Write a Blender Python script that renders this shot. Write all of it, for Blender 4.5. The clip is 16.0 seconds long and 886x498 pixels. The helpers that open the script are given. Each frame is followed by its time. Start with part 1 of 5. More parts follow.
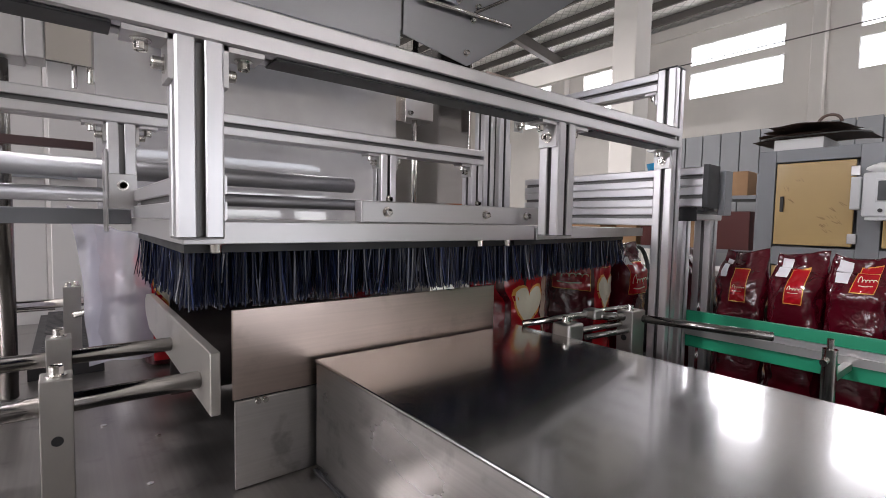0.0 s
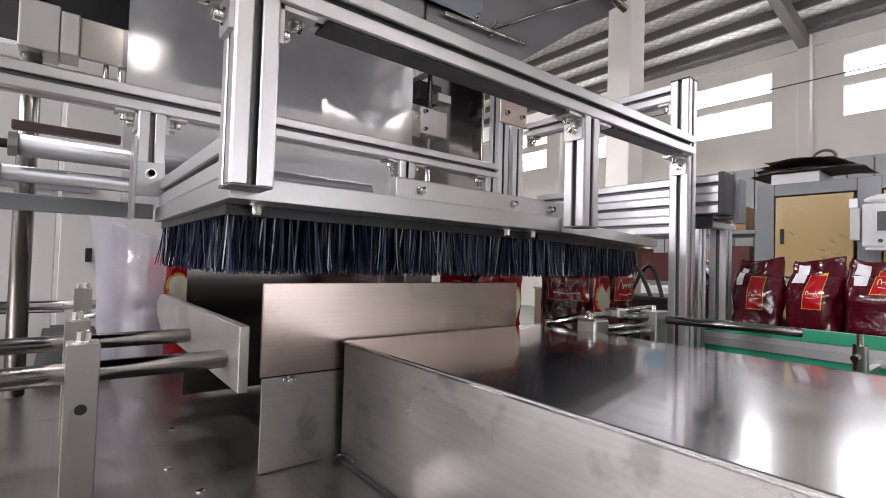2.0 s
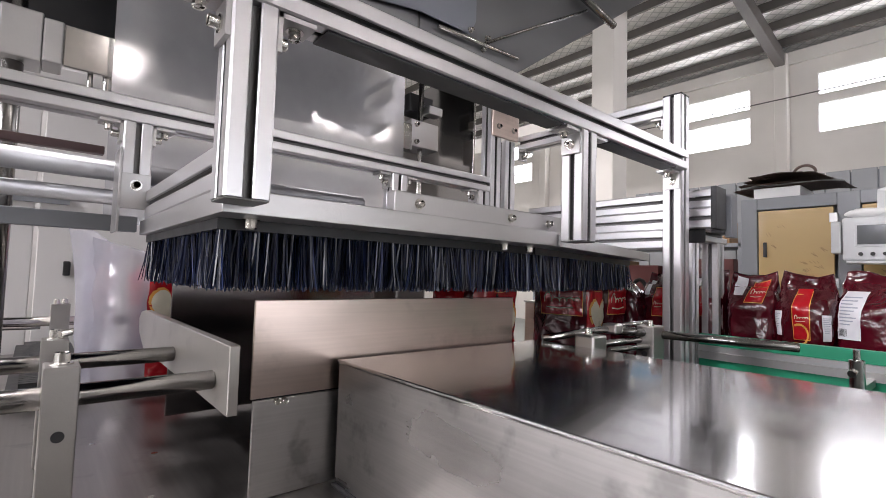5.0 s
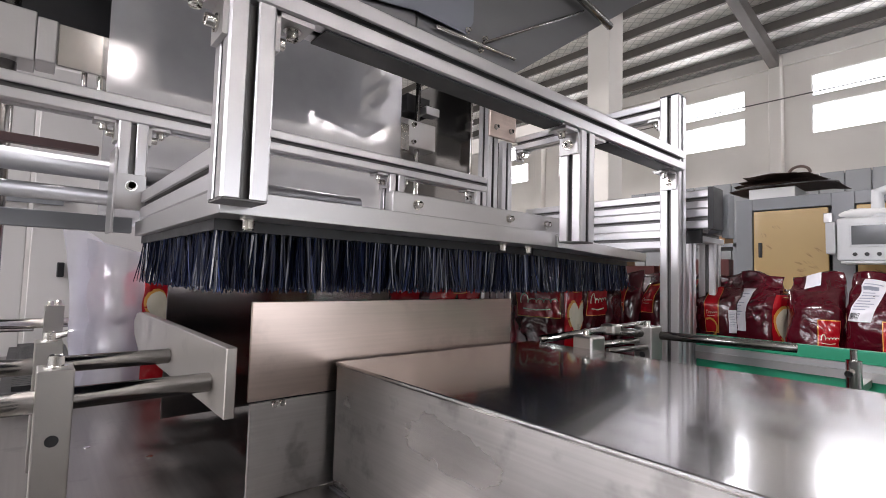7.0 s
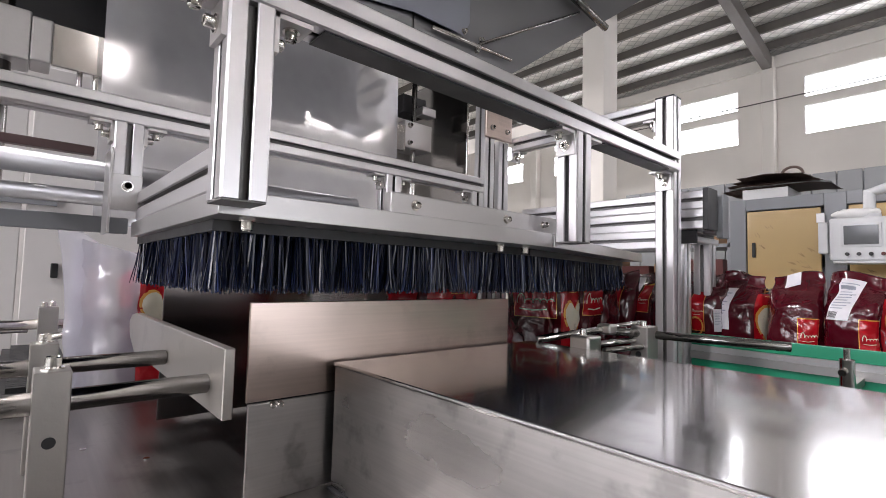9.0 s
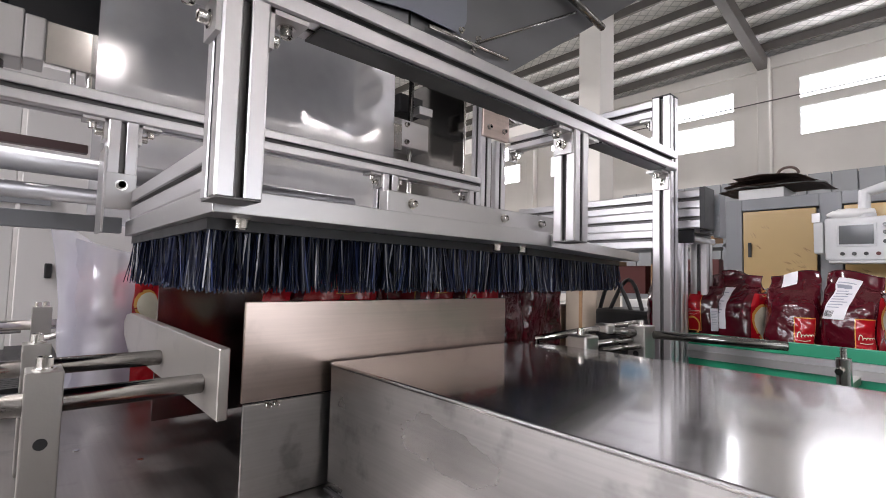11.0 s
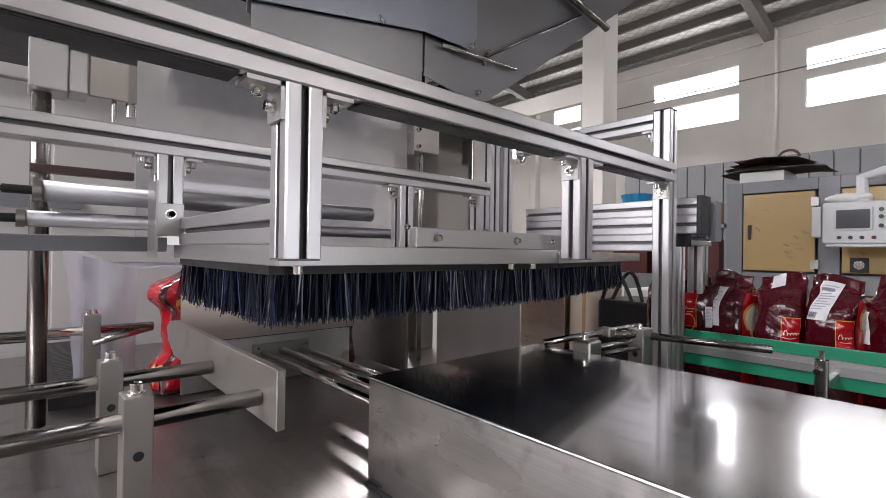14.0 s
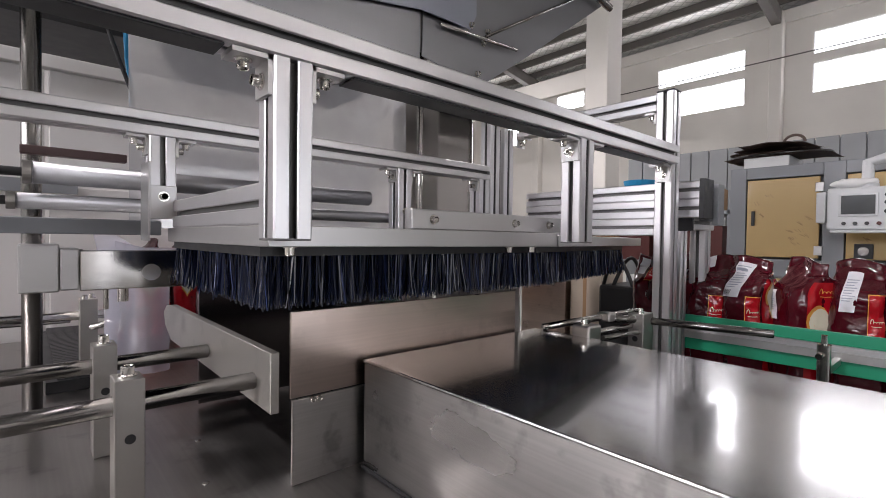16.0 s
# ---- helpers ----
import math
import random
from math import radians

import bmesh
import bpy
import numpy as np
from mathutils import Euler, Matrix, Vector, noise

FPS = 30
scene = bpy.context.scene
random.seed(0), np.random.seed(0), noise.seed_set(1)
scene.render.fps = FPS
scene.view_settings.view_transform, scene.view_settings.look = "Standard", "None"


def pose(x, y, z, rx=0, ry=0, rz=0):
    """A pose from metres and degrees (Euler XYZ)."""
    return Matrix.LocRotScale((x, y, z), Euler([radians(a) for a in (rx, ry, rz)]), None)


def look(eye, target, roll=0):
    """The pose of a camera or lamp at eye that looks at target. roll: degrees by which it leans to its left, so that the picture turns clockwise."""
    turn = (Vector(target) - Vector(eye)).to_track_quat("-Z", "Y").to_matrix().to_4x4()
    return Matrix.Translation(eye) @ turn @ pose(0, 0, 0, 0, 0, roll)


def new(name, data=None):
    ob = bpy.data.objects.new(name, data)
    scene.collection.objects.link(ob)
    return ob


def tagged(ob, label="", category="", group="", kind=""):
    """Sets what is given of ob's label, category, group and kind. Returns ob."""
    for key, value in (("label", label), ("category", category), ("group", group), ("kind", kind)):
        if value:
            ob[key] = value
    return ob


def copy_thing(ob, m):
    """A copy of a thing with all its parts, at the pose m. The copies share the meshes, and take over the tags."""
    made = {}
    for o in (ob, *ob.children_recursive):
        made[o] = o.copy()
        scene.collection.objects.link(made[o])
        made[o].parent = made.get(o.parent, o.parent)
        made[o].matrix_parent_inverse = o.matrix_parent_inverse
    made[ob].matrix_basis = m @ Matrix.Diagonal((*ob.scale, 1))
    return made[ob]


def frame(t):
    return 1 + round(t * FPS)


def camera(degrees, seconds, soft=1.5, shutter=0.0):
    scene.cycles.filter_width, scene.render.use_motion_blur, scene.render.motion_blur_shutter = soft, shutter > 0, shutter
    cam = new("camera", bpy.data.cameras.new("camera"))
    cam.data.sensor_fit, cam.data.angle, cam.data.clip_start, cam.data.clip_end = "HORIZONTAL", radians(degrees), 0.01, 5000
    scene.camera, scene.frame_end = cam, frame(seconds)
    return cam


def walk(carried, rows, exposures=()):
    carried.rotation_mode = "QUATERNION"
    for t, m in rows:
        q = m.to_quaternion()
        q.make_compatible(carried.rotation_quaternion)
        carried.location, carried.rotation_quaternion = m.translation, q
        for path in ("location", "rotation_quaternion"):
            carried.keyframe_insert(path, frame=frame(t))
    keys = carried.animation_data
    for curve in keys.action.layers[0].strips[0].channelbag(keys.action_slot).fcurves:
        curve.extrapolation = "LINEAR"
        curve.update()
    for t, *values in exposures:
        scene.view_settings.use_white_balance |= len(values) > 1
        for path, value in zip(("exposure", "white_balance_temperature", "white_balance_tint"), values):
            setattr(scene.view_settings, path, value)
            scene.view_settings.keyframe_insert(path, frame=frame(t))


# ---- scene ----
cam = camera(86.1, 16.0, soft=0.9)
PATH = [
    (0, (0.056, 0.038, 1.274), (1.298, 1.602, 1.156), 1.1),
    (0.5, (-0.015, 0.029, 1.23), (1.237, 1.587, 1.179), 1.4),
    (1, (-0.017, 0.056, 1.196), (1.238, 1.614, 1.196), 1.7),
    (1.5, (0.001, 0.052, 1.19), (1.252, 1.613, 1.226), 1.7),
    (2, (0.017, 0.07, 1.183), (1.271, 1.627, 1.243), 1.7),
    (2.5, (0.013, 0.074, 1.187), (1.276, 1.622, 1.269), 1.7),
    (3, (0.015, 0.085, 1.189), (1.291, 1.622, 1.286), 1.7),
    (3.5, (0.014, 0.091, 1.189), (1.299, 1.62, 1.295), 1.7),
    (4, (0.015, 0.093, 1.188), (1.305, 1.618, 1.297), 1.7),
    (6.5, (0.013, 0.098, 1.187), (1.321, 1.607, 1.304), 1.6),
    (7, (0.014, 0.1, 1.188), (1.324, 1.607, 1.304), 1.6),
    (7.5, (0.018, 0.104, 1.189), (1.328, 1.611, 1.303), 1.7),
    (8, (0.012, 0.102, 1.187), (1.329, 1.602, 1.306), 1.5),
    (8.5, (0.012, 0.1, 1.187), (1.332, 1.599, 1.305), 1.5),
    (9, (0.01, 0.101, 1.188), (1.335, 1.595, 1.306), 1.5),
    (11.5, (0.015, 0.104, 1.186), (1.35, 1.587, 1.306), 1.5),
    (12, (0.017, 0.101, 1.18), (1.354, 1.583, 1.301), 1.6),
    (12.2, (0.012, 0.099, 1.16), (1.347, 1.583, 1.285), 1.7),
    (12.5, (0.008, 0.118, 1.166), (1.346, 1.6, 1.285), 1.7),
    (12.8, (-0.03, 0.093, 1.204), (1.307, 1.576, 1.316), 1.5),
    (13, (-0.058, 0.072, 1.234), (1.276, 1.558, 1.341), 1.1),
    (13.5, (-0.058, 0.057, 1.25), (1.273, 1.549, 1.294), 0.8),
    (14, (-0.071, 0.059, 1.264), (1.261, 1.552, 1.274), 0.8),
    (14.5, (-0.059, 0.052, 1.266), (1.269, 1.548, 1.258), 0.7),
    (15, (-0.05, 0.062, 1.267), (1.278, 1.557, 1.245), 0.9),
    (15.5, (-0.047, 0.066, 1.262), (1.28, 1.562, 1.226), 0.9),
    (16, (-0.055, 0.063, 1.256), (1.27, 1.561, 1.213), 0.8),
]
walk(cam, [(t, look(eye, target, roll)) for t, eye, target, roll in PATH],
     exposures=[(t, e + 0.04, 6430, 16) for t, e in ((0, 0.0), (0.3, 0.13), (0.6, 0.34), (1.0, 0.33), (2.0, 0.29), (11.8, 0.26), (12.4, 0.0), (13.0, -0.03), (14.0, -0.06), (16.0, -0.03))])

# ---- world and large lights ----
world = bpy.data.worlds.new("world")
scene.world = world
world.use_nodes = True
wt = world.node_tree
wt.nodes.clear()
sky = wt.nodes.new("ShaderNodeTexSky")
sky.sky_type = "NISHITA"
sky.sun_disc = False
sky.sun_elevation = radians(42)
sky.sun_rotation = radians(70)
bg = wt.nodes.new("ShaderNodeBackground")
bg.inputs[1].default_value = 0.12
wo = wt.nodes.new("ShaderNodeOutputWorld")
wt.links.new(sky.outputs[0], bg.inputs[0])
wt.links.new(bg.outputs[0], wo.inputs[0])


def area(name, eye, target, sx, sy, watts, colour):
    d = bpy.data.lights.new(name, "AREA")
    d.shape, d.size, d.size_y, d.energy, d.color = "RECTANGLE", sx, sy, watts, colour
    ob = new(name, d)
    ob.matrix_basis = look(eye, target)
    return ob


WIN_X = 11.0
# (y0, y1) of the window bays in the long wall; each bay has a low and a high strip
BAYS = [(0.37, 2.205), (3.325, 5.1), (7.05, 7.9), (9.0, 9.95), (-2.4, -0.6), (-5.2, -3.4)]
for y0, y1 in BAYS:
    area("window_light", (WIN_X - 0.12, (y0 + y1) / 2, 4.65), (0, (y0 + y1) / 2, 4.65), y1 - y0, 1.1, 7 * (y1 - y0), (1.0, 0.97, 0.96))
# unseen windows added in the opposite wall, as fill light
WEST_X = -9.0
WEST_BAYS = [(-5.4, -3.4), (-2.6, -0.6), (0.2, 2.2), (3.2, 5.2), (6.4, 8.4)]
for y0, y1 in WEST_BAYS:
    area("window_light", (WEST_X + 0.12, (y0 + y1) / 2, 3.6), (0, (y0 + y1) / 2, 4.2), y1 - y0, 1.9, 27 * (y1 - y0), (0.97, 0.98, 1.0))
# fill light from an unseen gateway, added in the end wall to brighten front faces
area("added_front_light", (3.7, -10.9, 1.75), (3.7, 0.0, 1.75), 5.0, 3.2, 110, (0.97, 0.98, 1.0))
# hall lamps hang in a row on the other side of the hall
# the last three are extra overhead lamps, added to raise the general light
LAMPS = [(x, -8.0, 5.58) for x in (1.08, 2.25, 3.4, 4.76, 5.34, 6.05, 6.68)] + [(4.5, 6.8, 5.3), (-3.0, 1.5, 5.6), (-2.6, 5.0, 5.6)]
for x, y, z in LAMPS:
    d = bpy.data.lights.new("hall_lamp_light", "AREA")
    d.shape, d.size, d.energy, d.color = "DISK", 0.42, 4 if y < -7 else 240, (1.0, 0.97, 0.95)
    ob = new("hall_lamp_light", d)
    ob.matrix_basis = look((x, y, z - 0.42), (x, y + 0.001, 0))

# ---- materials ----


def mat(name, colour, rough=0.5, metal=0.0, var=0.12, scale=8.0, bump=0.0, bump_scale=60.0, stretch=(1, 1, 1), rough_var=0.1,
        coat=0.0, trans=0.0, alpha=1.0, emit=0.0, spec=0.5, rnd=0.0, aniso=0.0, brush=None, spots=0.0):
    m = bpy.data.materials.new(name)
    m.use_nodes = True
    nt = m.node_tree
    b = nt.nodes["Principled BSDF"]
    tc = nt.nodes.new("ShaderNodeTexCoord")
    mp = nt.nodes.new("ShaderNodeMapping")
    mp.inputs["Scale"].default_value = stretch
    nt.links.new(tc.outputs["Object"], mp.inputs[0])
    n1 = nt.nodes.new("ShaderNodeTexNoise")
    n1.inputs["Scale"].default_value, n1.inputs["Detail"].default_value = scale, 5
    nt.links.new(mp.outputs[0], n1.inputs[0])
    n2 = nt.nodes.new("ShaderNodeTexNoise")
    n2.inputs["Scale"].default_value, n2.inputs["Detail"].default_value = bump_scale, 4
    nt.links.new(mp.outputs[0], n2.inputs[0])
    ramp = nt.nodes.new("ShaderNodeMapRange")
    ramp.inputs[3].default_value, ramp.inputs[4].default_value = 1 - var, 1 + var
    nt.links.new(n1.outputs[0], ramp.inputs[0])
    mul = nt.nodes.new("ShaderNodeVectorMath")
    mul.operation = "SCALE"
    mul.inputs[0].default_value = colour[:3]
    nt.links.new(ramp.outputs[0], mul.inputs["Scale"])
    last = mul.outputs[0]
    if rnd:
        oi = nt.nodes.new("ShaderNodeObjectInfo")
        r2 = nt.nodes.new("ShaderNodeMapRange")
        r2.inputs[3].default_value, r2.inputs[4].default_value = 1 - rnd, 1 + rnd
        nt.links.new(oi.outputs["Random"], r2.inputs[0])
        m2 = nt.nodes.new("ShaderNodeVectorMath")
        m2.operation = "SCALE"
        nt.links.new(last, m2.inputs[0])
        nt.links.new(r2.outputs[0], m2.inputs["Scale"])
        last = m2.outputs[0]
    if brush:
        mb = nt.nodes.new("ShaderNodeMapping")
        mb.inputs["Scale"].default_value = brush
        nt.links.new(tc.outputs["Object"], mb.inputs[0])
        nb = nt.nodes.new("ShaderNodeTexNoise")
        nb.inputs["Scale"].default_value, nb.inputs["Detail"].default_value = 1.0, 3
        nt.links.new(mb.outputs[0], nb.inputs[0])
        rb = nt.nodes.new("ShaderNodeMapRange")
        rb.inputs[1].default_value, rb.inputs[2].default_value, rb.inputs[3].default_value, rb.inputs[4].default_value = 0.3, 0.7, 0.95, 1.05
        nt.links.new(nb.outputs[0], rb.inputs[0])
        m3 = nt.nodes.new("ShaderNodeVectorMath")
        m3.operation = "SCALE"
        nt.links.new(last, m3.inputs[0])
        nt.links.new(rb.outputs[0], m3.inputs["Scale"])
        last = m3.outputs[0]
    if spots:
        ns = nt.nodes.new("ShaderNodeTexNoise")
        ns.inputs["Scale"].default_value, ns.inputs["Detail"].default_value, ns.inputs["Roughness"].default_value = 15, 4, 0.6
        nt.links.new(tc.outputs["Object"], ns.inputs[0])
        rs = nt.nodes.new("ShaderNodeMapRange")
        rs.inputs[1].default_value, rs.inputs[2].default_value, rs.inputs[3].default_value, rs.inputs[4].default_value = 0.57, 0.68, 1.0, 1.0 - spots
        nt.links.new(ns.outputs[0], rs.inputs[0])
        m4 = nt.nodes.new("ShaderNodeVectorMath")
        m4.operation = "SCALE"
        nt.links.new(last, m4.inputs[0])
        nt.links.new(rs.outputs[0], m4.inputs["Scale"])
        last = m4.outputs[0]
    nt.links.new(last, b.inputs["Base Color"])
    rr = nt.nodes.new("ShaderNodeMapRange")
    rr.inputs[3].default_value, rr.inputs[4].default_value = max(0.02, rough - rough_var), min(1, rough + rough_var)
    nt.links.new(n2.outputs[0] if bump_scale < 40 else n1.outputs[0], rr.inputs[0])
    nt.links.new(rr.outputs[0], b.inputs["Roughness"])
    b.inputs["Metallic"].default_value = metal
    b.inputs["Coat Weight"].default_value = coat
    b.inputs["Coat Roughness"].default_value = 0.06
    b.inputs["Transmission Weight"].default_value = trans
    b.inputs["Alpha"].default_value = alpha
    b.inputs["Specular IOR Level"].default_value = spec
    b.inputs["Anisotropic"].default_value = aniso
    if emit:
        b.inputs["Emission Color"].default_value = (*colour[:3], 1)
        b.inputs["Emission Strength"].default_value = emit
    if bump:
        bp = nt.nodes.new("ShaderNodeBump")
        bp.inputs["Strength"].default_value, bp.inputs["Distance"].default_value = bump, 0.002
        nt.links.new(n2.outputs[0], bp.inputs["Height"])
        nt.links.new(bp.outputs[0], b.inputs["Normal"])
    return m


ALU = mat("anodised_aluminium", (0.7, 0.69, 0.705), 0.34, 0.9, 0.05, 6, 0.06, 220, (1, 1, 1), 0.07)
ALU_FLAT = mat("milled_aluminium", (0.56, 0.55, 0.55), 0.36, 0.9, 0.07, 12, 0.08, 160, (1, 1, 1), 0.08)
SLOT = mat("dark_slot_aluminium", (0.22, 0.215, 0.215), 0.5, 0.8, 0.1)
STEEL = mat("brushed_stainless", (0.5, 0.485, 0.475), 0.33, 1.0, 0.1, 4, 0.05, 90, (1, 6, 1), 0.1)
TOP = mat("brushed_table_top", (0.46, 0.455, 0.45), 0.205, 1.0, 0.07, 3, 0.012, 70, (8, 1, 1), 0.04, coat=0.7, brush=(240, 3, 1), spots=0.1)
# plain stainless; reflections of warm surroundings are put into the base colour
WARM = mat("warm_reflection_steel", (0.58, 0.48, 0.43), 0.29, 1.0, 0.24, 6, 0.03, 160, (1, 1, 3), 0.05, brush=(5, 1, 260), spots=0.12)
SMUDGED = mat("smudged_stainless", (0.62, 0.605, 0.6), 0.34, 1.0, 0.3, 9, 0.05, 90, (1, 1, 1), 0.12, brush=(5, 1, 280), spots=0.3)
SIDE = mat("side_stainless", (0.43, 0.42, 0.415), 0.29, 1.0, 0.35, 7, 0, 90, (1, 1, 2), 0.07, brush=(1, 4, 300), spots=0.3)
SHUT = mat("dark_polished_steel", (0.36, 0.33, 0.33), 0.17, 1.0, 0.15, 4, 0.05, 40, (1, 1, 1), 0.08)
BASE = mat("oily_base_steel", (0.35, 0.335, 0.325), 0.33, 1.0, 0.25, 5, 0.06, 60, (4, 1, 1), 0.12, brush=(160, 3, 1), spots=0.2)
JAW = mat("polished_jaw", (0.54, 0.52, 0.495), 0.12, 1.0, 0.05, 4, 0.03, 25, (1, 1, 3), 0.03)
ROD = mat("polished_rod", (0.62, 0.6, 0.58), 0.16, 1.0, 0.05, 20, 0.02, 200)
DARKROD = mat("worn_rod", (0.29, 0.28, 0.27), 0.2, 1.0, 0.08, 20, 0.02, 200)
CHROME = mat("bright_bolt", (0.75, 0.73, 0.7), 0.18, 1.0, 0.1, 60)
CLAMP = mat("blasted_clamp", (0.4, 0.385, 0.365), 0.4, 1.0, 0.1, 20, 0.1, 250)
PLATE = mat("beige_coated_plate", (0.45, 0.43, 0.4), 0.38, 0.8, 0.1, 10, 0.05, 120, spots=0.12)
DARKRAIL = mat("dark_red_rail", (0.13, 0.08, 0.08), 0.4, 0.2, 0.1, 20)
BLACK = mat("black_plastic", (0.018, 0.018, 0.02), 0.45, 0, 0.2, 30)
BRISTLE = mat("navy_bristle", (0.012, 0.018, 0.05), 0.2, 0, 0.5, 120, 0, 60, (1, 1, 0.1), 0.1, rnd=0.2, spec=0.5)
nt = BRISTLE.node_tree
geo = nt.nodes.new("ShaderNodeNewGeometry")
pw = nt.nodes.new("ShaderNodeMath")
pw.operation = "POWER"
pw.inputs[1].default_value = 7
nt.links.new(geo.outputs["Random Per Island"], pw.inputs[0])
mr = nt.nodes.new("ShaderNodeMapRange")
mr.inputs[3].default_value, mr.inputs[4].default_value = 0.6, 3.6
nt.links.new(pw.outputs[0], mr.inputs[0])
vm = nt.nodes.new("ShaderNodeVectorMath")
vm.operation = "SCALE"
bc = nt.nodes["Principled BSDF"].inputs["Base Color"]
nt.links.new(bc.links[0].from_socket, vm.inputs[0])
nt.links.new(mr.outputs[0], vm.inputs["Scale"])
nt.links.new(vm.outputs[0], bc)
CHUTE = mat("grey_chute_sheet", (0.29, 0.295, 0.31), 0.33, 1.0, 0.12, 3, 0.05, 60, (1, 1, 4), 0.1)
ACRYL = mat("bluish_sheet", (0.36, 0.385, 0.45), 0.3, 0.9, 0.08, 3)


def film(name, colour, clear, bump, gloss=0.14, soft=0.1):
    """Thin plastic film: part clear, part milky and lit from both sides, with a gloss on it."""
    m = bpy.data.materials.new(name)
    m.use_nodes = True
    nt = m.node_tree
    nt.nodes.clear()
    out = nt.nodes.new("ShaderNodeOutputMaterial")
    tc = nt.nodes.new("ShaderNodeTexCoord")
    n = nt.nodes.new("ShaderNodeTexNoise")
    n.inputs["Scale"].default_value, n.inputs["Detail"].default_value = 16, 4
    nt.links.new(tc.outputs["Object"], n.inputs[0])
    bp = nt.nodes.new("ShaderNodeBump")
    bp.inputs["Strength"].default_value, bp.inputs["Distance"].default_value = bump, 0.002
    nt.links.new(n.outputs[0], bp.inputs["Height"])
    sh = [nt.nodes.new("ShaderNodeBsdf" + k) for k in ("Transparent", "Diffuse", "Translucent", "Glossy")]
    for q in sh[1:3]:
        q.inputs[0].default_value = (*colour, 1)
    sh[3].inputs["Roughness"].default_value = soft
    for q in sh[1:]:
        nt.links.new(bp.outputs[0], q.inputs["Normal"])
    mixes = [nt.nodes.new("ShaderNodeMixShader") for _ in range(3)]
    mixes[0].inputs[0].default_value = 0.5
    nt.links.new(sh[1].outputs[0], mixes[0].inputs[1])
    nt.links.new(sh[2].outputs[0], mixes[0].inputs[2])
    fr_ = nt.nodes.new("ShaderNodeMapRange")
    fr_.inputs[3].default_value, fr_.inputs[4].default_value = clear - 0.08, clear + 0.08
    nt.links.new(n.outputs[0], fr_.inputs[0])
    nt.links.new(fr_.outputs[0], mixes[1].inputs[0])
    nt.links.new(mixes[0].outputs[0], mixes[1].inputs[1])
    nt.links.new(sh[0].outputs[0], mixes[1].inputs[2])
    mixes[2].inputs[0].default_value = gloss
    nt.links.new(mixes[1].outputs[0], mixes[2].inputs[1])
    nt.links.new(sh[3].outputs[0], mixes[2].inputs[2])
    nt.links.new(mixes[2].outputs[0], out.inputs[0])
    return m


FILM = film("clear_film", (0.88, 0.89, 0.94), 0.46, 0.004, 0.25, 0.08)
POUCH = film("milky_film", (0.76, 0.76, 0.88), 0.52, 0.3)
CYL = mat("satin_cylinder", (0.38, 0.38, 0.395), 0.45, 1.0, 0.06, 30, 0.05, 300)


def crumpled(name, colour, rough, coat, rnd):
    """Glossy printed film with sharp crumples that break up the reflections."""
    m = mat(name, colour, rough, 0, 0.2, 16, coat=coat, rnd=rnd)
    nt = m.node_tree
    b = nt.nodes["Principled BSDF"]
    tc = nt.nodes.new("ShaderNodeTexCoord")
    big = nt.nodes.new("ShaderNodeTexNoise")
    big.inputs["Scale"].default_value, big.inputs["Detail"].default_value, big.inputs["Distortion"].default_value = 27, 2, 1.2
    big.inputs["Roughness"].default_value = 0.5
    nt.links.new(tc.outputs["Object"], big.inputs[0])
    bp = nt.nodes.new("ShaderNodeBump")
    bp.inputs["Strength"].default_value, bp.inputs["Distance"].default_value = 0.8, 0.0032
    nt.links.new(big.outputs[0], bp.inputs["Height"])
    nt.links.new(bp.outputs[0], b.inputs["Normal"])
    nt.links.new(bp.outputs[0], b.inputs["Coat Normal"])
    return m


MAROON = crumpled("maroon_bag_film", (0.06, 0.002, 0.007), 0.18, 0.4, 0.12)
RED = crumpled("red_print", (0.38, 0.006, 0.012), 0.18, 0.35, 0.0)
GOLD = mat("gold_print", (0.7, 0.33, 0.06), 0.3, 0.2, 0.15, 30, 0.4, 45, coat=0.4)
CREAM = mat("cream_print", (0.7, 0.66, 0.53), 0.3, 0, 0.1, 30, 0.6, 45, coat=0.5)
LABEL = mat("paper_label", (0.7, 0.69, 0.73), 0.45, 0, 0.05, 30, 0.4, 40)
INK = mat("grey_ink", (0.34, 0.36, 0.42), 0.5, 0, 0.1)
GREEN = mat("green_guide_plastic", (0.012, 0.24, 0.13), 0.35, 0, 0.08, 8, 0.05, 120)
BELT = mat("dark_chain", (0.03, 0.03, 0.032), 0.45, 0.3, 0.3, 40, 0.2, 80)
GREYPAINT = mat("grey_paint", (0.25, 0.26, 0.28), 0.45, 0, 0.06, 4, 0.03, 120)
KRAFT = mat("protective_kraft_film", (0.52, 0.36, 0.15), 0.35, 0, 0.1, 3, 0.15, 10, coat=0.2)
KRAFTMARK = mat("brown_print", (0.3, 0.19, 0.08), 0.5)
WHITEPL = mat("white_plastic", (0.63, 0.64, 0.66), 0.35, 0, 0.03, 10)
SCREEN = mat("dark_screen", (0.06, 0.065, 0.07), 0.12, 0, 0.3, 8)
WALL = mat("plastered_wall", (0.76, 0.725, 0.68), 0.8, 0, 0.15, 0.9, 0.12, 30)
OLDWALL = mat("stained_render", (0.6, 0.58, 0.57), 0.85, 0, 0.28, 6, 0.4, 40)
PANEL = mat("grey_sheet_cladding", (0.3, 0.31, 0.32), 0.5, 0, 0.1, 5, 0.05, 40)
ROOFM = mat("foil_roof", (0.85, 0.83, 0.8), 0.5, 0.1, 0.3, 7, 0.8, 22)
nt = ROOFM.node_tree
tcn = nt.nodes.new("ShaderNodeTexCoord")
waves = []
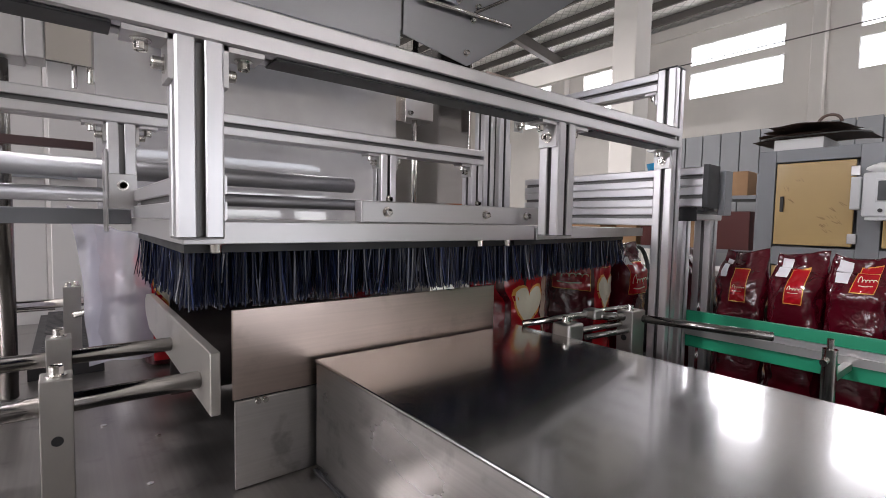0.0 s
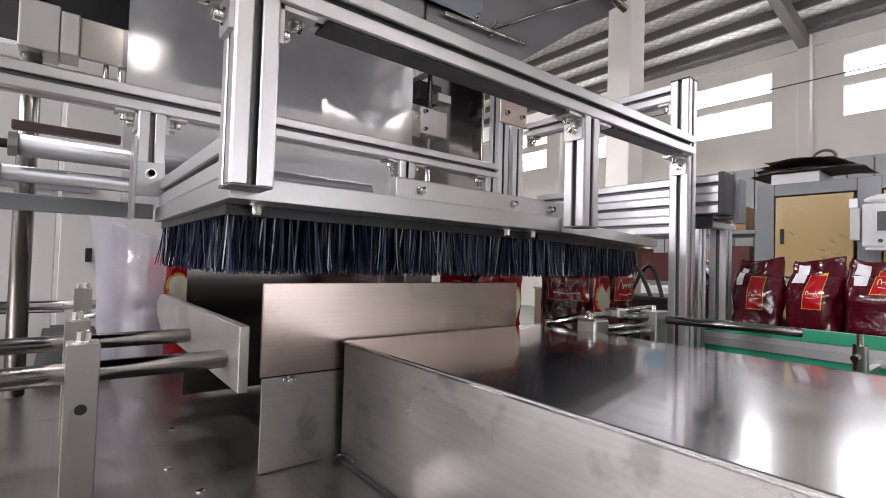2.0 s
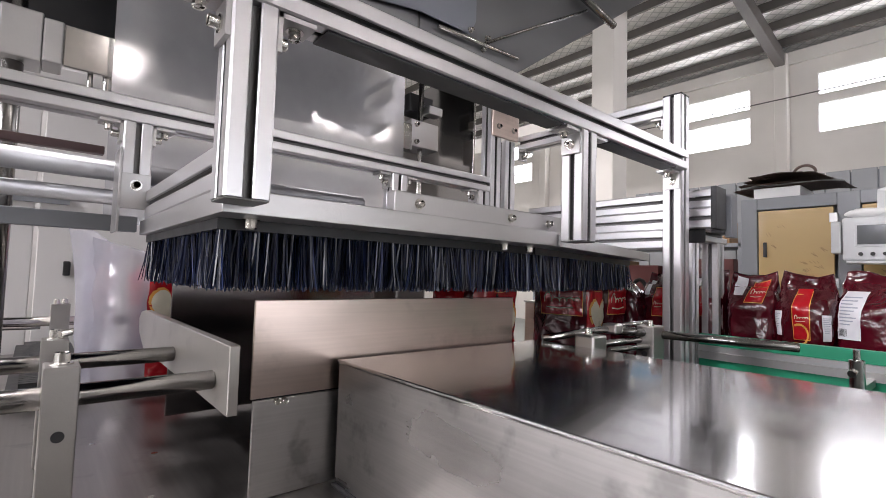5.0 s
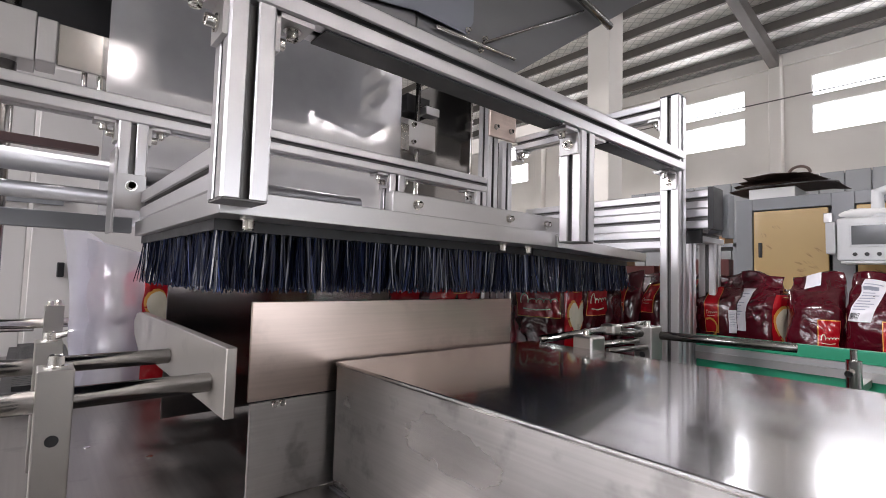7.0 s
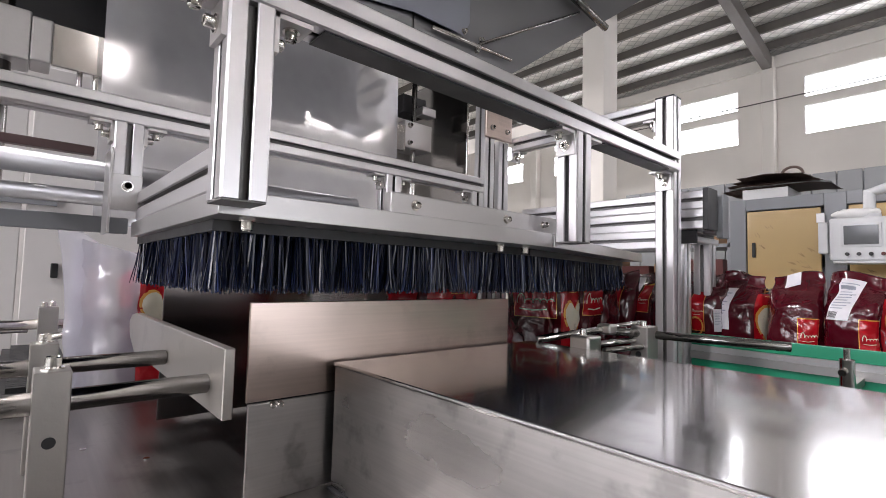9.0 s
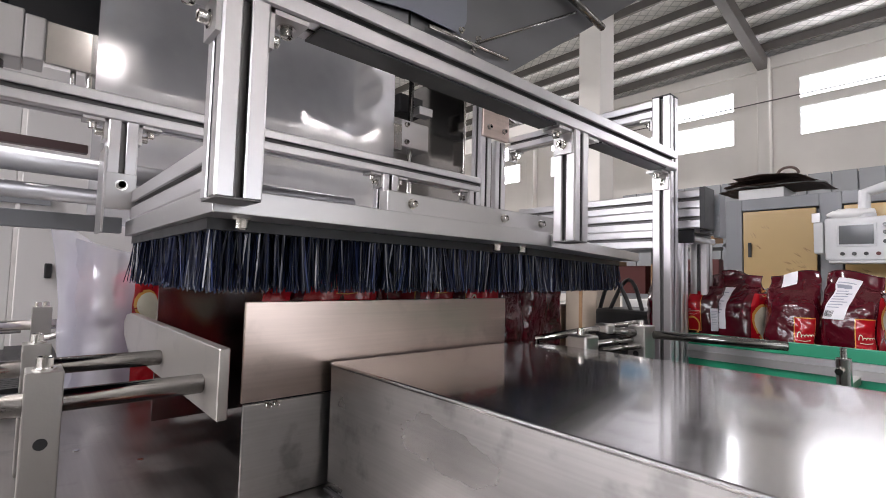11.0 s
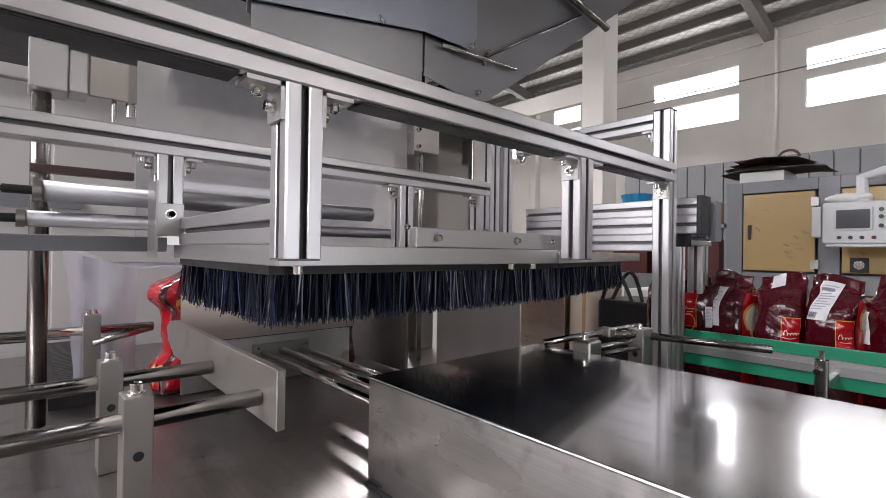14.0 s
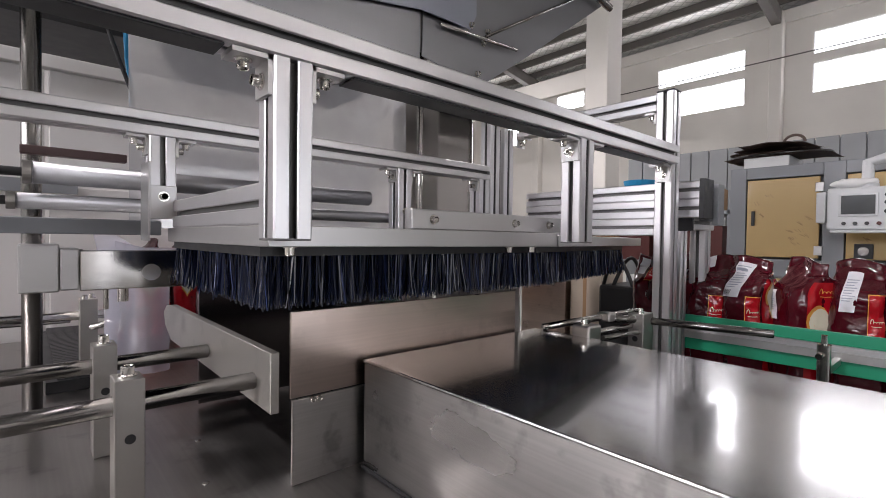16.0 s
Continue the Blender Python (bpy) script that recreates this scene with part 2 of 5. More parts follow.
for ang in (38, -38):
    mpn = nt.nodes.new("ShaderNodeMapping")
    mpn.inputs["Rotation"].default_value = (0, 0, radians(ang))
    nt.links.new(tcn.outputs["Object"], mpn.inputs[0])
    wv = nt.nodes.new("ShaderNodeTexWave")
    wv.inputs["Scale"].default_value, wv.inputs["Distortion"].default_value = 2.3, 0.6
    nt.links.new(mpn.outputs[0], wv.inputs[0])
    waves.append(wv)
mx = nt.nodes.new("ShaderNodeMath")
mx.operation = "MAXIMUM"
nt.links.new(waves[0].outputs["Fac"], mx.inputs[0])
nt.links.new(waves[1].outputs["Fac"], mx.inputs[1])
mrw = nt.nodes.new("ShaderNodeMapRange")
mrw.inputs[1].default_value, mrw.inputs[2].default_value, mrw.inputs[3].default_value, mrw.inputs[4].default_value = 0.9, 1.0, 1.0, 0.66
nt.links.new(mx.outputs[0], mrw.inputs[0])
vmw = nt.nodes.new("ShaderNodeVectorMath")
vmw.operation = "SCALE"
bcw = nt.nodes["Principled BSDF"].inputs["Base Color"]
nt.links.new(bcw.links[0].from_socket, vmw.inputs[0])
nt.links.new(mrw.outputs[0], vmw.inputs["Scale"])
nt.links.new(vmw.outputs[0], bcw)
PURLIN = mat("dark_purlin", (0.11, 0.1, 0.092), 0.55, 0.2, 0.2, 8)
FLOOR = mat("worn_green_floor", (0.27, 0.285, 0.265), 0.45, 0, 0.25, 1.5, 0.1, 30)
CREAMPANEL = mat("cream_enclosure", (0.74, 0.72, 0.71), 0.4, 0, 0.05, 2, 0.03, 60)
CARD = mat("cardboard", (0.36, 0.21, 0.11), 0.75, 0, 0.15, 12, 0.2, 80)
PALECARD = mat("pale_cardboard", (0.5, 0.42, 0.34), 0.7, 0, 0.15, 9, 0.2, 70)
SACK = mat("brown_sack", (0.12, 0.08, 0.066), 0.6, 0, 0.3, 20, 0.5, 60)
FOAM = mat("white_foam", (0.78, 0.78, 0.78), 0.6, 0, 0.04)
BLUE = mat("blue_hose", (0.02, 0.3, 0.6), 0.35)
ORANGE = mat("orange_cover", (0.6, 0.16, 0.05), 0.4)
REDBOX = mat("red_crate", (0.1, 0.018, 0.016), 0.5)
LAMPGLOW = mat("lamp_glass", (1.0, 0.95, 0.9), 0.3, emit=17.0)
GLASS = mat("window_glow", (0.95, 0.97, 1.0), 0.2, emit=5.5)

# ---- mesh helpers ----
ORIGIN = {}


def thing(name, at, label, category, group="", kind=""):
    ob = new(name)
    ob.location = at
    ob.empty_display_size = 0.05
    ORIGIN[ob] = Vector(at)
    return tagged(ob, label, category, group, kind)


def part(name, bm, material, parent, label="", smooth=False):
    """Links a bmesh, built in world places, as one mesh under a thing or a part."""
    o = ORIGIN.get(parent, Vector((0, 0, 0)))
    if o.length:
        bmesh.ops.translate(bm, verts=bm.verts, vec=-o)
    me = bpy.data.meshes.new(name)
    bm.to_mesh(me)
    bm.free()
    me.materials.append(material)
    if smooth:
        for p in me.polygons:
            p.use_smooth = True
    ob = new(name, me)
    ob.parent = parent
    ORIGIN[ob] = o
    if label:
        ob["label"] = label
    return ob


def single(name, bm, material, label, category, kind="", smooth=False, group=""):
    ob = part(name, bm, material, None, smooth=smooth)
    return tagged(ob, label, category, group, kind)


def box(bm, x0, x1, y0, y1, z0, z1, bevel=0.0):
    r = bmesh.ops.create_cube(bm, size=1, matrix=Matrix.LocRotScale(((x0 + x1) / 2, (y0 + y1) / 2, (z0 + z1) / 2), None, (x1 - x0, y1 - y0, z1 - z0)))
    if bevel:
        es = list({e for v in r["verts"] for e in v.link_edges})
        bmesh.ops.bevel(bm, geom=es, offset=bevel, segments=2, profile=0.5, affect="EDGES")
    return bm


def B(*a, bevel=0.0):
    return box(bmesh.new(), *a, bevel=bevel)


def cyl(bm, p0, p1, r, r2=None, seg=20):
    p0, p1 = Vector(p0), Vector(p1)
    d = p1 - p0
    m = Matrix.Translation((p0 + p1) / 2) @ d.to_track_quat("Z", "Y").to_matrix().to_4x4()
    bmesh.ops.create_cone(bm, cap_ends=True, segments=seg, radius1=r, radius2=r if r2 is None else r2, depth=d.length, matrix=m)
    return bm


def C(p0, p1, r, r2=None, seg=24):
    return cyl(bmesh.new(), p0, p1, r, r2, seg)


def rod(name, p0, p1, r, material, parent, label=""):
    """A bar with chamfered ends."""
    bm = bmesh.new()
    p0, p1 = Vector(p0), Vector(p1)
    d = (p1 - p0).normalized()
    c = min(0.002, r * 0.2)
    cyl(bm, p0, p0 + d * c, r - c, r)
    cyl(bm, p0 + d * c, p1 - d * c, r)
    cyl(bm, p1 - d * c, p1, r, r - c)
    ob = part(name, bm, material, parent, label)
    for p in ob.data.polygons:
        p.use_smooth = len(p.vertices) == 4
    return ob


def tube(bm, pts, r, seg=10):
    """One continuous bent bar or hose through the points."""
    pts = [Vector(p) for p in pts]
    rings = []
    side = None
    for i, p in enumerate(pts):
        t = (pts[min(i + 1, len(pts) - 1)] - pts[max(i - 1, 0)]).normalized()
        if side is None:
            side = t.orthogonal().normalized()
        side = (side - t * side.dot(t)).normalized()
        up = t.cross(side)
        rings.append([bm.verts.new(p + (side * math.cos(2 * math.pi * k / seg) + up * math.sin(2 * math.pi * k / seg)) * r) for k in range(seg)])
    for a, b in zip(rings, rings[1:]):
        for k in range(seg):
            bm.faces.new((a[k], a[(k + 1) % seg], b[(k + 1) % seg], b[k]))
    bm.faces.new(rings[0][::-1])
    bm.faces.new(rings[-1])
    bmesh.ops.recalc_face_normals(bm, faces=bm.faces)
    return bm


def section(w, h, cells_w=1, cells_h=1):
    """The outline of a slotted profile, counter-clockwise from the lower left corner."""
    pts = []
    so, si, dp, lip = 0.0042, 0.0075, 0.011, 0.0035

    def side(p, d, n, length, cells):
        for c in range(cells):
            m = p + d * (length * (c + 0.5) / cells)
            for a, b in ((-so - 0.0012, 0.0), (-so, 0.0012), (-so, lip), (-si, lip), (-si * 0.7, dp), (si * 0.7, dp), (si, lip), (so, lip), (so, 0.0012), (so + 0.0012, 0.0)):
                pts.append(m + d * a + n * b)

    c = 0.0022
    V = Vector
    a, b = w / 2, h / 2
    pts.append(V((-a + c, -b)))
    side(V((-a, -b)), V((1, 0)), V((0, 1)), w, cells_w)
    pts.extend((V((a - c, -b)), V((a, -b + c))))
    side(V((a, -b)), V((0, 1)), V((-1, 0)), h, cells_h)
    pts.extend((V((a, b - c)), V((a - c, b))))
    side(V((a, b)), V((-1, 0)), V((0, -1)), w, cells_w)
    pts.extend((V((-a + c, b)), V((-a, b - c))))
    side(V((-a, b)), V((0, -1)), V((1, 0)), h, cells_h)
    pts.append(V((-a, -b + c)))
    return pts


def extrusion(name, axis, lo, hi, a0, a1, b0, b1, parent, cells=(1, 1), label="", material=None):
    """A slotted aluminium profile along axis x, y or z between lo and hi; a and b are its extents on the two other axes in xyz order."""
    bm = bmesh.new()
    pts = section(a1 - a0, b1 - b0, *cells)
    ca, cb = (a0 + a1) / 2, (b0 + b1) / 2

    def place(p, t):
        u, v = ca + p.x, cb + p.y
        return {"x": (t, u, v), "y": (u, t, v), "z": (u, v, t)}[axis]

    low = [bm.verts.new(place(p, lo)) for p in pts]
    top = [bm.verts.new(place(p, hi)) for p in pts]
    n = len(pts)
    for i in range(n):
        bm.faces.new((low[i], low[(i + 1) % n], top[(i + 1) % n], top[i]))
    bm.faces.new(low[::-1])
    bm.faces.new(top)
    bmesh.ops.recalc_face_normals(bm, faces=bm.faces)
    bm.faces.ensure_lookup_table()
    # faces inside the slots take the darker aluminium
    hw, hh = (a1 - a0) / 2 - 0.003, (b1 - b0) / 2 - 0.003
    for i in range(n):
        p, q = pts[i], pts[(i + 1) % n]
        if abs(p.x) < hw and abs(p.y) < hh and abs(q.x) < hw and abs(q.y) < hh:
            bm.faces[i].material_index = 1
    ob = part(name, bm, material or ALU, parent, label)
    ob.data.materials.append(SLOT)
    return ob


def bolt(p, way, r, parent, name="bolt", washer=True):
    """A socket-head screw that sticks out at p along way."""
    p, w = Vector(p), Vector(way).normalized()
    bm = bmesh.new()
    if washer:
        cyl(bm, p, p + w * r * 0.25, r * 1.45, seg=18)
    cyl(bm, p + w * r * 0.25, p + w * r * 1.6, r, seg=18)
    top = p + w * r * 1.6
    cyl(bm, top, top + w * r * 0.18, r * 0.98, r * 0.85, seg=18)
    f = max((f for f in bm.faces if len(f.verts) == 18), key=lambda f: f.calc_center_median().dot(w))
    g = bmesh.ops.inset_individual(bm, faces=[f], thickness=r * 0.3)
    bmesh.ops.translate(bm, verts=f.verts, vec=-w * r * 0.8)
    return part(name, bm, CHROME, parent)


def bracket(corner, along, down, width_axis, parent, size=0.04, thick=0.005, bolts=True):
    """An angle bracket: one leg along a beam, one leg along a post."""
    c, a, d = Vector(corner), Vector(along), Vector(down)
    w = Vector(width_axis) * 0.018
    bm = bmesh.new()

    def slab(u, v, n):
        vs = [c - w, c + w]
        ps = []
        for k in (0, 1):
            for q in (c - w, c + w):
                ps.append(q + v * thick * k)
                ps.append(q + v * thick * k + u * size)
        verts = [bm.verts.new(p) for p in ps]
        bmesh.ops.convex_hull(bm, input=verts)

    slab(a, d, None)
    slab(d, a, None)
    ob = part("bracket", bm, ALU_FLAT, parent)
    if bolts:
        bolt(c + a * size * 0.6 + d * thick, d, 0.0062, ob)
        bolt(c + d * size * 0.6 + a * thick, a, 0.0062, ob)
    return ob


# ---- the hall ----
HX0, HX1, HY0, HY1 = -9.0, WIN_X, -11.0, 12.5
single("floor", B(HX0, HX1, HY0, HY1, -0.1, 0), FLOOR, "worn grey-green painted workshop floor", "floor", "structure")


def window_wall():
    """The long wall with its strips of windows, built from butted blocks."""
    bm = bmesh.new()
    x0, x1 = WIN_X, WIN_X + 0.25
    edges = sorted(BAYS)
    y = HY0
    spans = []
    for a, b in edges:
        box(bm, x0, x1, y, a, 0, 5.75)
        spans.append((a, b))
        y = b
    box(bm, x0, x1, y, HY1, 0, 5.75)
    for a, b in spans:
        box(bm, x0, x1, a, b, 0, 4.08)
        box(bm, x0, x1, a, b, 4.63, 4.8)
        box(bm, x0, x1, a, b, 5.21, 5.75)
    return bm


single("wall_east", window_wall(), WALL, "off-white plastered hall wall with window strips", "wall", "structure")
for n, (a, b) in enumerate(BAYS):
    w = thing("window_%d" % (n + 1), (WIN_X, (a + b) / 2, 4.08), "bright overexposed window strip in the hall wall", "window", kind="structure")
    for z0, z1 in ((4.08, 4.63), (4.8, 5.21)):
        part("pane", B(WIN_X + 0.03, WIN_X + 0.045, a + 0.015, b - 0.015, z0 + 0.015, z1 - 0.015), GLASS, w)
        bm = bmesh.new()
        for q in ((a, a + 0.015, z0, z1), (b - 0.015, b, z0, z1), (a + 0.015, b - 0.015, z0, z0 + 0.015), (a + 0.015, b - 0.015, z1 - 0.015, z1)):
            box(bm, WIN_X + 0.025, WIN_X + 0.06, *q)
        part("window_frame", bm, WHITEPL, w)
single("wall_north", B(HX0, HX1 + 0.25, HY1, HY1 + 0.25, 0, 9.5), WALL, "pale plastered end wall of the hall", "wall", "structure")
# the opening in this unseen wall is added to let the fill light in
bm = bmesh.new()
box(bm, HX0, 1.15, HY0 - 0.25, HY0, 0, 9.5)
box(bm, 6.25, HX1 + 0.25, HY0 - 0.25, HY0, 0, 9.5)
box(bm, 1.15, 6.25, HY0 - 0.25, HY0, 3.4, 9.5)
single("wall_south", bm, WALL, "pale plastered end wall, unseen, with a gateway added for fill light", "wall", "structure")
single("ground", B(-60, 60, -90, HY0 - 0.25, -0.1, -0.01), FLOOR, "grey yard outside the added hall gateway", "ground", "structure")
bm = bmesh.new()
y = HY0
for a, b in WEST_BAYS:
    box(bm, HX0 - 0.25, HX0, y, a, 0, 9.5)
    box(bm, HX0 - 0.25, HX0, a, b, 0, 2.65)
    box(bm, HX0 - 0.25, HX0, a, b, 4.55, 9.5)
    y = b
box(bm, HX0 - 0.25, HX0, y, HY1, 0, 9.5)
# glowing panes for the added windows of this unseen wall
for n, (a, b) in enumerate(WEST_BAYS):
    w = thing("window_%d" % (n + 11), (HX0, (a + b) / 2, 2.65), "unseen bright window added in the opposite hall wall as fill", "window", kind="structure")
    part("pane", B(HX0 - 0.115, HX0 - 0.1, a + 0.03, b - 0.03, 2.68, 4.52), GLASS, w)
single("wall_west", bm, WALL, "pale plastered side wall of the hall", "wall", "structure")
bm = bmesh.new()
for y in (2.75, 8.45, -3.0):
    box(bm, WIN_X - 0.22, WIN_X - 0.001, y - 0.107, y + 0.107, 0, 5.7, 0.02)
box(bm, WIN_X - 0.08, WIN_X - 0.002, HY0, HY1, 5.5, 5.74)
single("wall_pilaster", bm, WALL, "off-white pilasters and wall beam", "pilaster", "structure")
single("wall_conduit", C((WIN_X - 0.24, -6, 4.79), (WIN_X - 0.24, 6.5, 4.79), 0.012, seg=8), PURLIN, "thin dark conduit along the hall wall", "conduit", "structure")
single("column", B(7.75, 8.24, 4.527, 4.98, 0, 6.4, bevel=0.02), WALL, "square off-white concrete column in the hall", "column", "structure")
bm = bmesh.new()
box(bm, 7.9, 8.0, 5.02, HY1, 4.15, 4.5)
single("crane_beam", bm, WALL, "pale beam along the hall wall", "beam", "structure")

# roof: slopes up from the window wall towards the middle of the hall
SLOPE = 0.17


def roof_z(x):
    return 5.75 + (WIN_X - x) * SLOPE if x > 1 else 5.75 + 10 * SLOPE - (1 - x) * SLOPE


bm = bmesh.new()
for xa, xb in ((1.0, WIN_X + 0.3), (HX0 - 0.3, 1.0)):
    n = 60
    cols = []
    for i in range(n + 1):
        x = xa + (xb - xa) * i / n
        cols.append([bm.verts.new((x, y, roof_z(x) + 0.12)) for y in (HY0 - 0.3, HY1 + 0.3)])
    for p, q in zip(cols, cols[1:]):
        bm.faces.new((p[0], q[0], q[1], p[1]))
bmesh.ops.recalc_face_normals(bm, faces=bm.faces)
roof = single("ceiling", bm, ROOFM, "foil-lined sheet roof under wire mesh", "ceiling", "structure")
md = roof.modifiers.new("thick", "SOLIDIFY")
md.thickness, md.offset = 0.05, 1
purlins = thing("roof_purlins", (0, 0, 0), "brown-grey steel purlins under the roof", "purlin", kind="structure")
x = WIN_X - 0.35
while x > HX0:
    z = roof_z(x) + 0.02
    part("purlin", B(x - 0.028, x + 0.028, HY0, HY1, z - 0.07, z + 0.09), PURLIN, purlins)
    x -= 0.6
rafters = thing("roof_rafters", (0, 0, 0), "brown-grey steel rafters under the purlins", "rafter", kind="structure")
for y in (2.75, 8.45, -3.0, -8.5):
    for xa, xb in ((1.0, WIN_X - 0.05), (HX0, 1.0)):
        a, b = Vector((xa, y, roof_z(xa) - 0.2)), Vector((xb, y, roof_z(xb) - 0.2))
        m = Matrix.Translation((a + b) / 2) @ (b - a).to_track_quat("X", "Z").to_matrix().to_4x4()
        bm = bmesh.new()
        bmesh.ops.create_cube(bm, size=1, matrix=m @ Matrix.Diagonal(((b - a).length, 0.16, 0.26, 1)))
        part("rafter", bm, PURLIN, rafters)

# lamp bodies, for the row and for the three added fill lamps
for x, y, z in LAMPS:
    lamp = thing("hall_lamp", (x, y, z - 0.12), "round high-bay hall lamp hanging from the roof", "lamp", "hall lamps")
    part("housing", C((x, y, z - 0.1), (x, y, z + 0.12), 0.31, 0.06), GREYPAINT, lamp)
    part("cable", C((x, y, z + 0.12), (x, y, roof_z(x) + 0.13), 0.01, seg=8), BLACK, lamp)
    bm = bmesh.new()
    bmesh.ops.create_uvsphere(bm, u_segments=20, v_segments=12, radius=0.19, matrix=Matrix.Translation((x, y, z - 0.14)))
    part("lamp_glass", bm, LAMPGLOW, lamp, smooth=True)

# ---- far things in the hall ----
part_wall = thing("partition", (6.0, 1.0, 0), "grey ribbed sheet-metal partition wall", "partition", kind="structure")
for k in range(36):
    y = -4.0 + k * 0.2
    part("panel", B(6.0, 6.03, y + 0.006, y + 0.194, 0, 2.34, bevel=0.004), PANEL, part_wall)
part("backing_sheet", B(6.032, 6.06, -4.0, 3.2, 0, 2.32), GREYPAINT, part_wall)


def cabinet():
    c = thing("control_cabinet", (3.8, 0.6, 0), "grey steel cabinet with doors covered in kraft protective film", "cabinet")
    bm = bmesh.new()
    for y0, y1 in ((1.16, 1.26), (0.62, 0.73), (0.0, 0.10)):
        box(bm, 3.76, 3.86, y0, y1, 0, 1.78, 0.004)
    for z0, z1 in ((1.70, 1.78), (1.03, 1.15), (0.0, 0.12)):
        for y0, y1 in ((0.73, 1.16), (0.10, 0.62)):
            box(bm, 3.762, 3.858, y0, y1, z0, z1, 0.004)
    part("frame", bm, GREYPAINT, c)
    part("body", B(3.87, 4.5, 0.0, 1.26, 0.02, 1.77), GREYPAINT, c)
    rng = random.Random(4)
    for y0, y1, z0, z1 in ((0.745, 1.15, 1.163, 1.69), (0.115, 0.61, 1.163, 1.69), (0.745, 1.15, 0.13, 1.02), (0.115, 0.61, 0.13, 1.02)):
        d = part("door", B(3.748, 3.77, y0, y1, z0, z1, bevel=0.004), KRAFT, c, "door under tan protective film with printed marks")
        bm = bmesh.new()
        for i in range(11):
            yy, zz = rng.uniform(y0 + 0.05, y1 - 0.05), rng.uniform(z0 + 0.05, z1 - 0.05)
            for k in range(3):
                a = rng.uniform(0.4, 1.2)
                l = rng.uniform(0.008, 0.02)
                oy = rng.uniform(-0.02, 0.02)
                v = [(-l * math.cos(a), -l * math.sin(a) - 0.002), (l * math.cos(a), l * math.sin(a) - 0.002), (l * math.cos(a), l * math.sin(a) + 0.002), (-l * math.cos(a), -l * math.sin(a) + 0.002)]
                bm.faces.new([bm.verts.new((3.7465, yy + oy + p, zz + q)) for p, q in v])
        tagged(part("printed_mark", bm, KRAFTMARK, d), "small brown printed marks", kind="stuff")
        part("handle", B(3.735, 3.748, y1 - 0.05, y1 - 0.03, (z0 + z1) / 2 - 0.05, (z0 + z1) / 2 + 0.05, bevel=0.004), BLACK, d)
        for zz in (z0 + 0.05, z1 - 0.07):
            part("hinge", B(3.738, 3.748, y0 - 0.022, y0 + 0.022, zz - 0.03, zz + 0.03, bevel=0.003), ALU_FLAT, d)
    part("socket_plate", B(3.735, 3.747, 0.48, 0.57, 1.17, 1.26, bevel=0.004), BLACK, c)
    part("socket_ring", C((3.728, 0.525, 1.215), (3.735, 0.525, 1.215), 0.026), CHROME, c)
    return c


cabinet()


def operator_panel():
    h = thing("operator_panel", (3.5, 0.4, 1.34), "white operator panel with dark screen on a swing arm", "control panel")
    part("housing", B(3.46, 3.6, 0.02, 0.66, 1.34, 1.58, bevel=0.012), WHITEPL, h)
    part("sill", B(3.44, 3.6, 0.0, 0.64, 1.322, 1.338, bevel=0.004), WHITEPL, h)
    s = part("screen_frame", B(3.452, 3.459, 0.435, 0.605, 1.415, 1.545, bevel=0.003), WHITEPL, h)
    part("screen", B(3.447, 3.451, 0.447, 0.593, 1.428, 1.533), SCREEN, s)
    for y in (0.58, 0.53, 0.48, 0.43):
        part("push_button", C((3.448, y, 1.375), (3.459, y, 1.375), 0.010), REDBOX if y < 0.45 else BLACK, h)
    for z in (1.44, 1.49, 1.53):
        part("push_button", C((3.448, 0.4, z), (3.459, 0.4, z), 0.011), SCREEN, h)
    part("side_box", B(3.46, 3.56, 0.665, 0.71, 1.38, 1.56, bevel=0.006), WHITEPL, h)
    part("swing_arm", tube(bmesh.new(), [(3.53, 0.49, 1.58), (3.53, 0.49, 1.72), (3.55, 0.40, 1.75), (3.765, 0.06, 1.745)], 0.03, 16), WHITEPL, h)
    part("arm_flange", C((3.53, 0.49, 1.575), (3.53, 0.49, 1.60), 0.05), WHITEPL, h)
    return h


operator_panel()
rag = bmesh.new()
bmesh.ops.create_icosphere(rag, subdivisions=3, radius=1, matrix=Matrix.LocRotScale((3.52, 0.55, 1.605), None, (0.05, 0.11, 0.03)))
for v in rag.verts:
    v.co += Vector((0, 0, 1)) * 0.02 * noise.noise(v.co * 25)
single("cleaning_rag", rag, FOAM, "crumpled pale rag on the operator panel", "rag", smooth=True)

single("foam_box", B(3.83, 4.2, 0.93, 1.2, 1.78, 1.86, bevel=0.004), FOAM, "white foam box lid on the grey cabinet", "box")
sk = thing("sack_pile", (3.95, 1.05, 1.862), "pile of flat dark brown sacks on a white box", "sacks")
rng = random.Random(7)
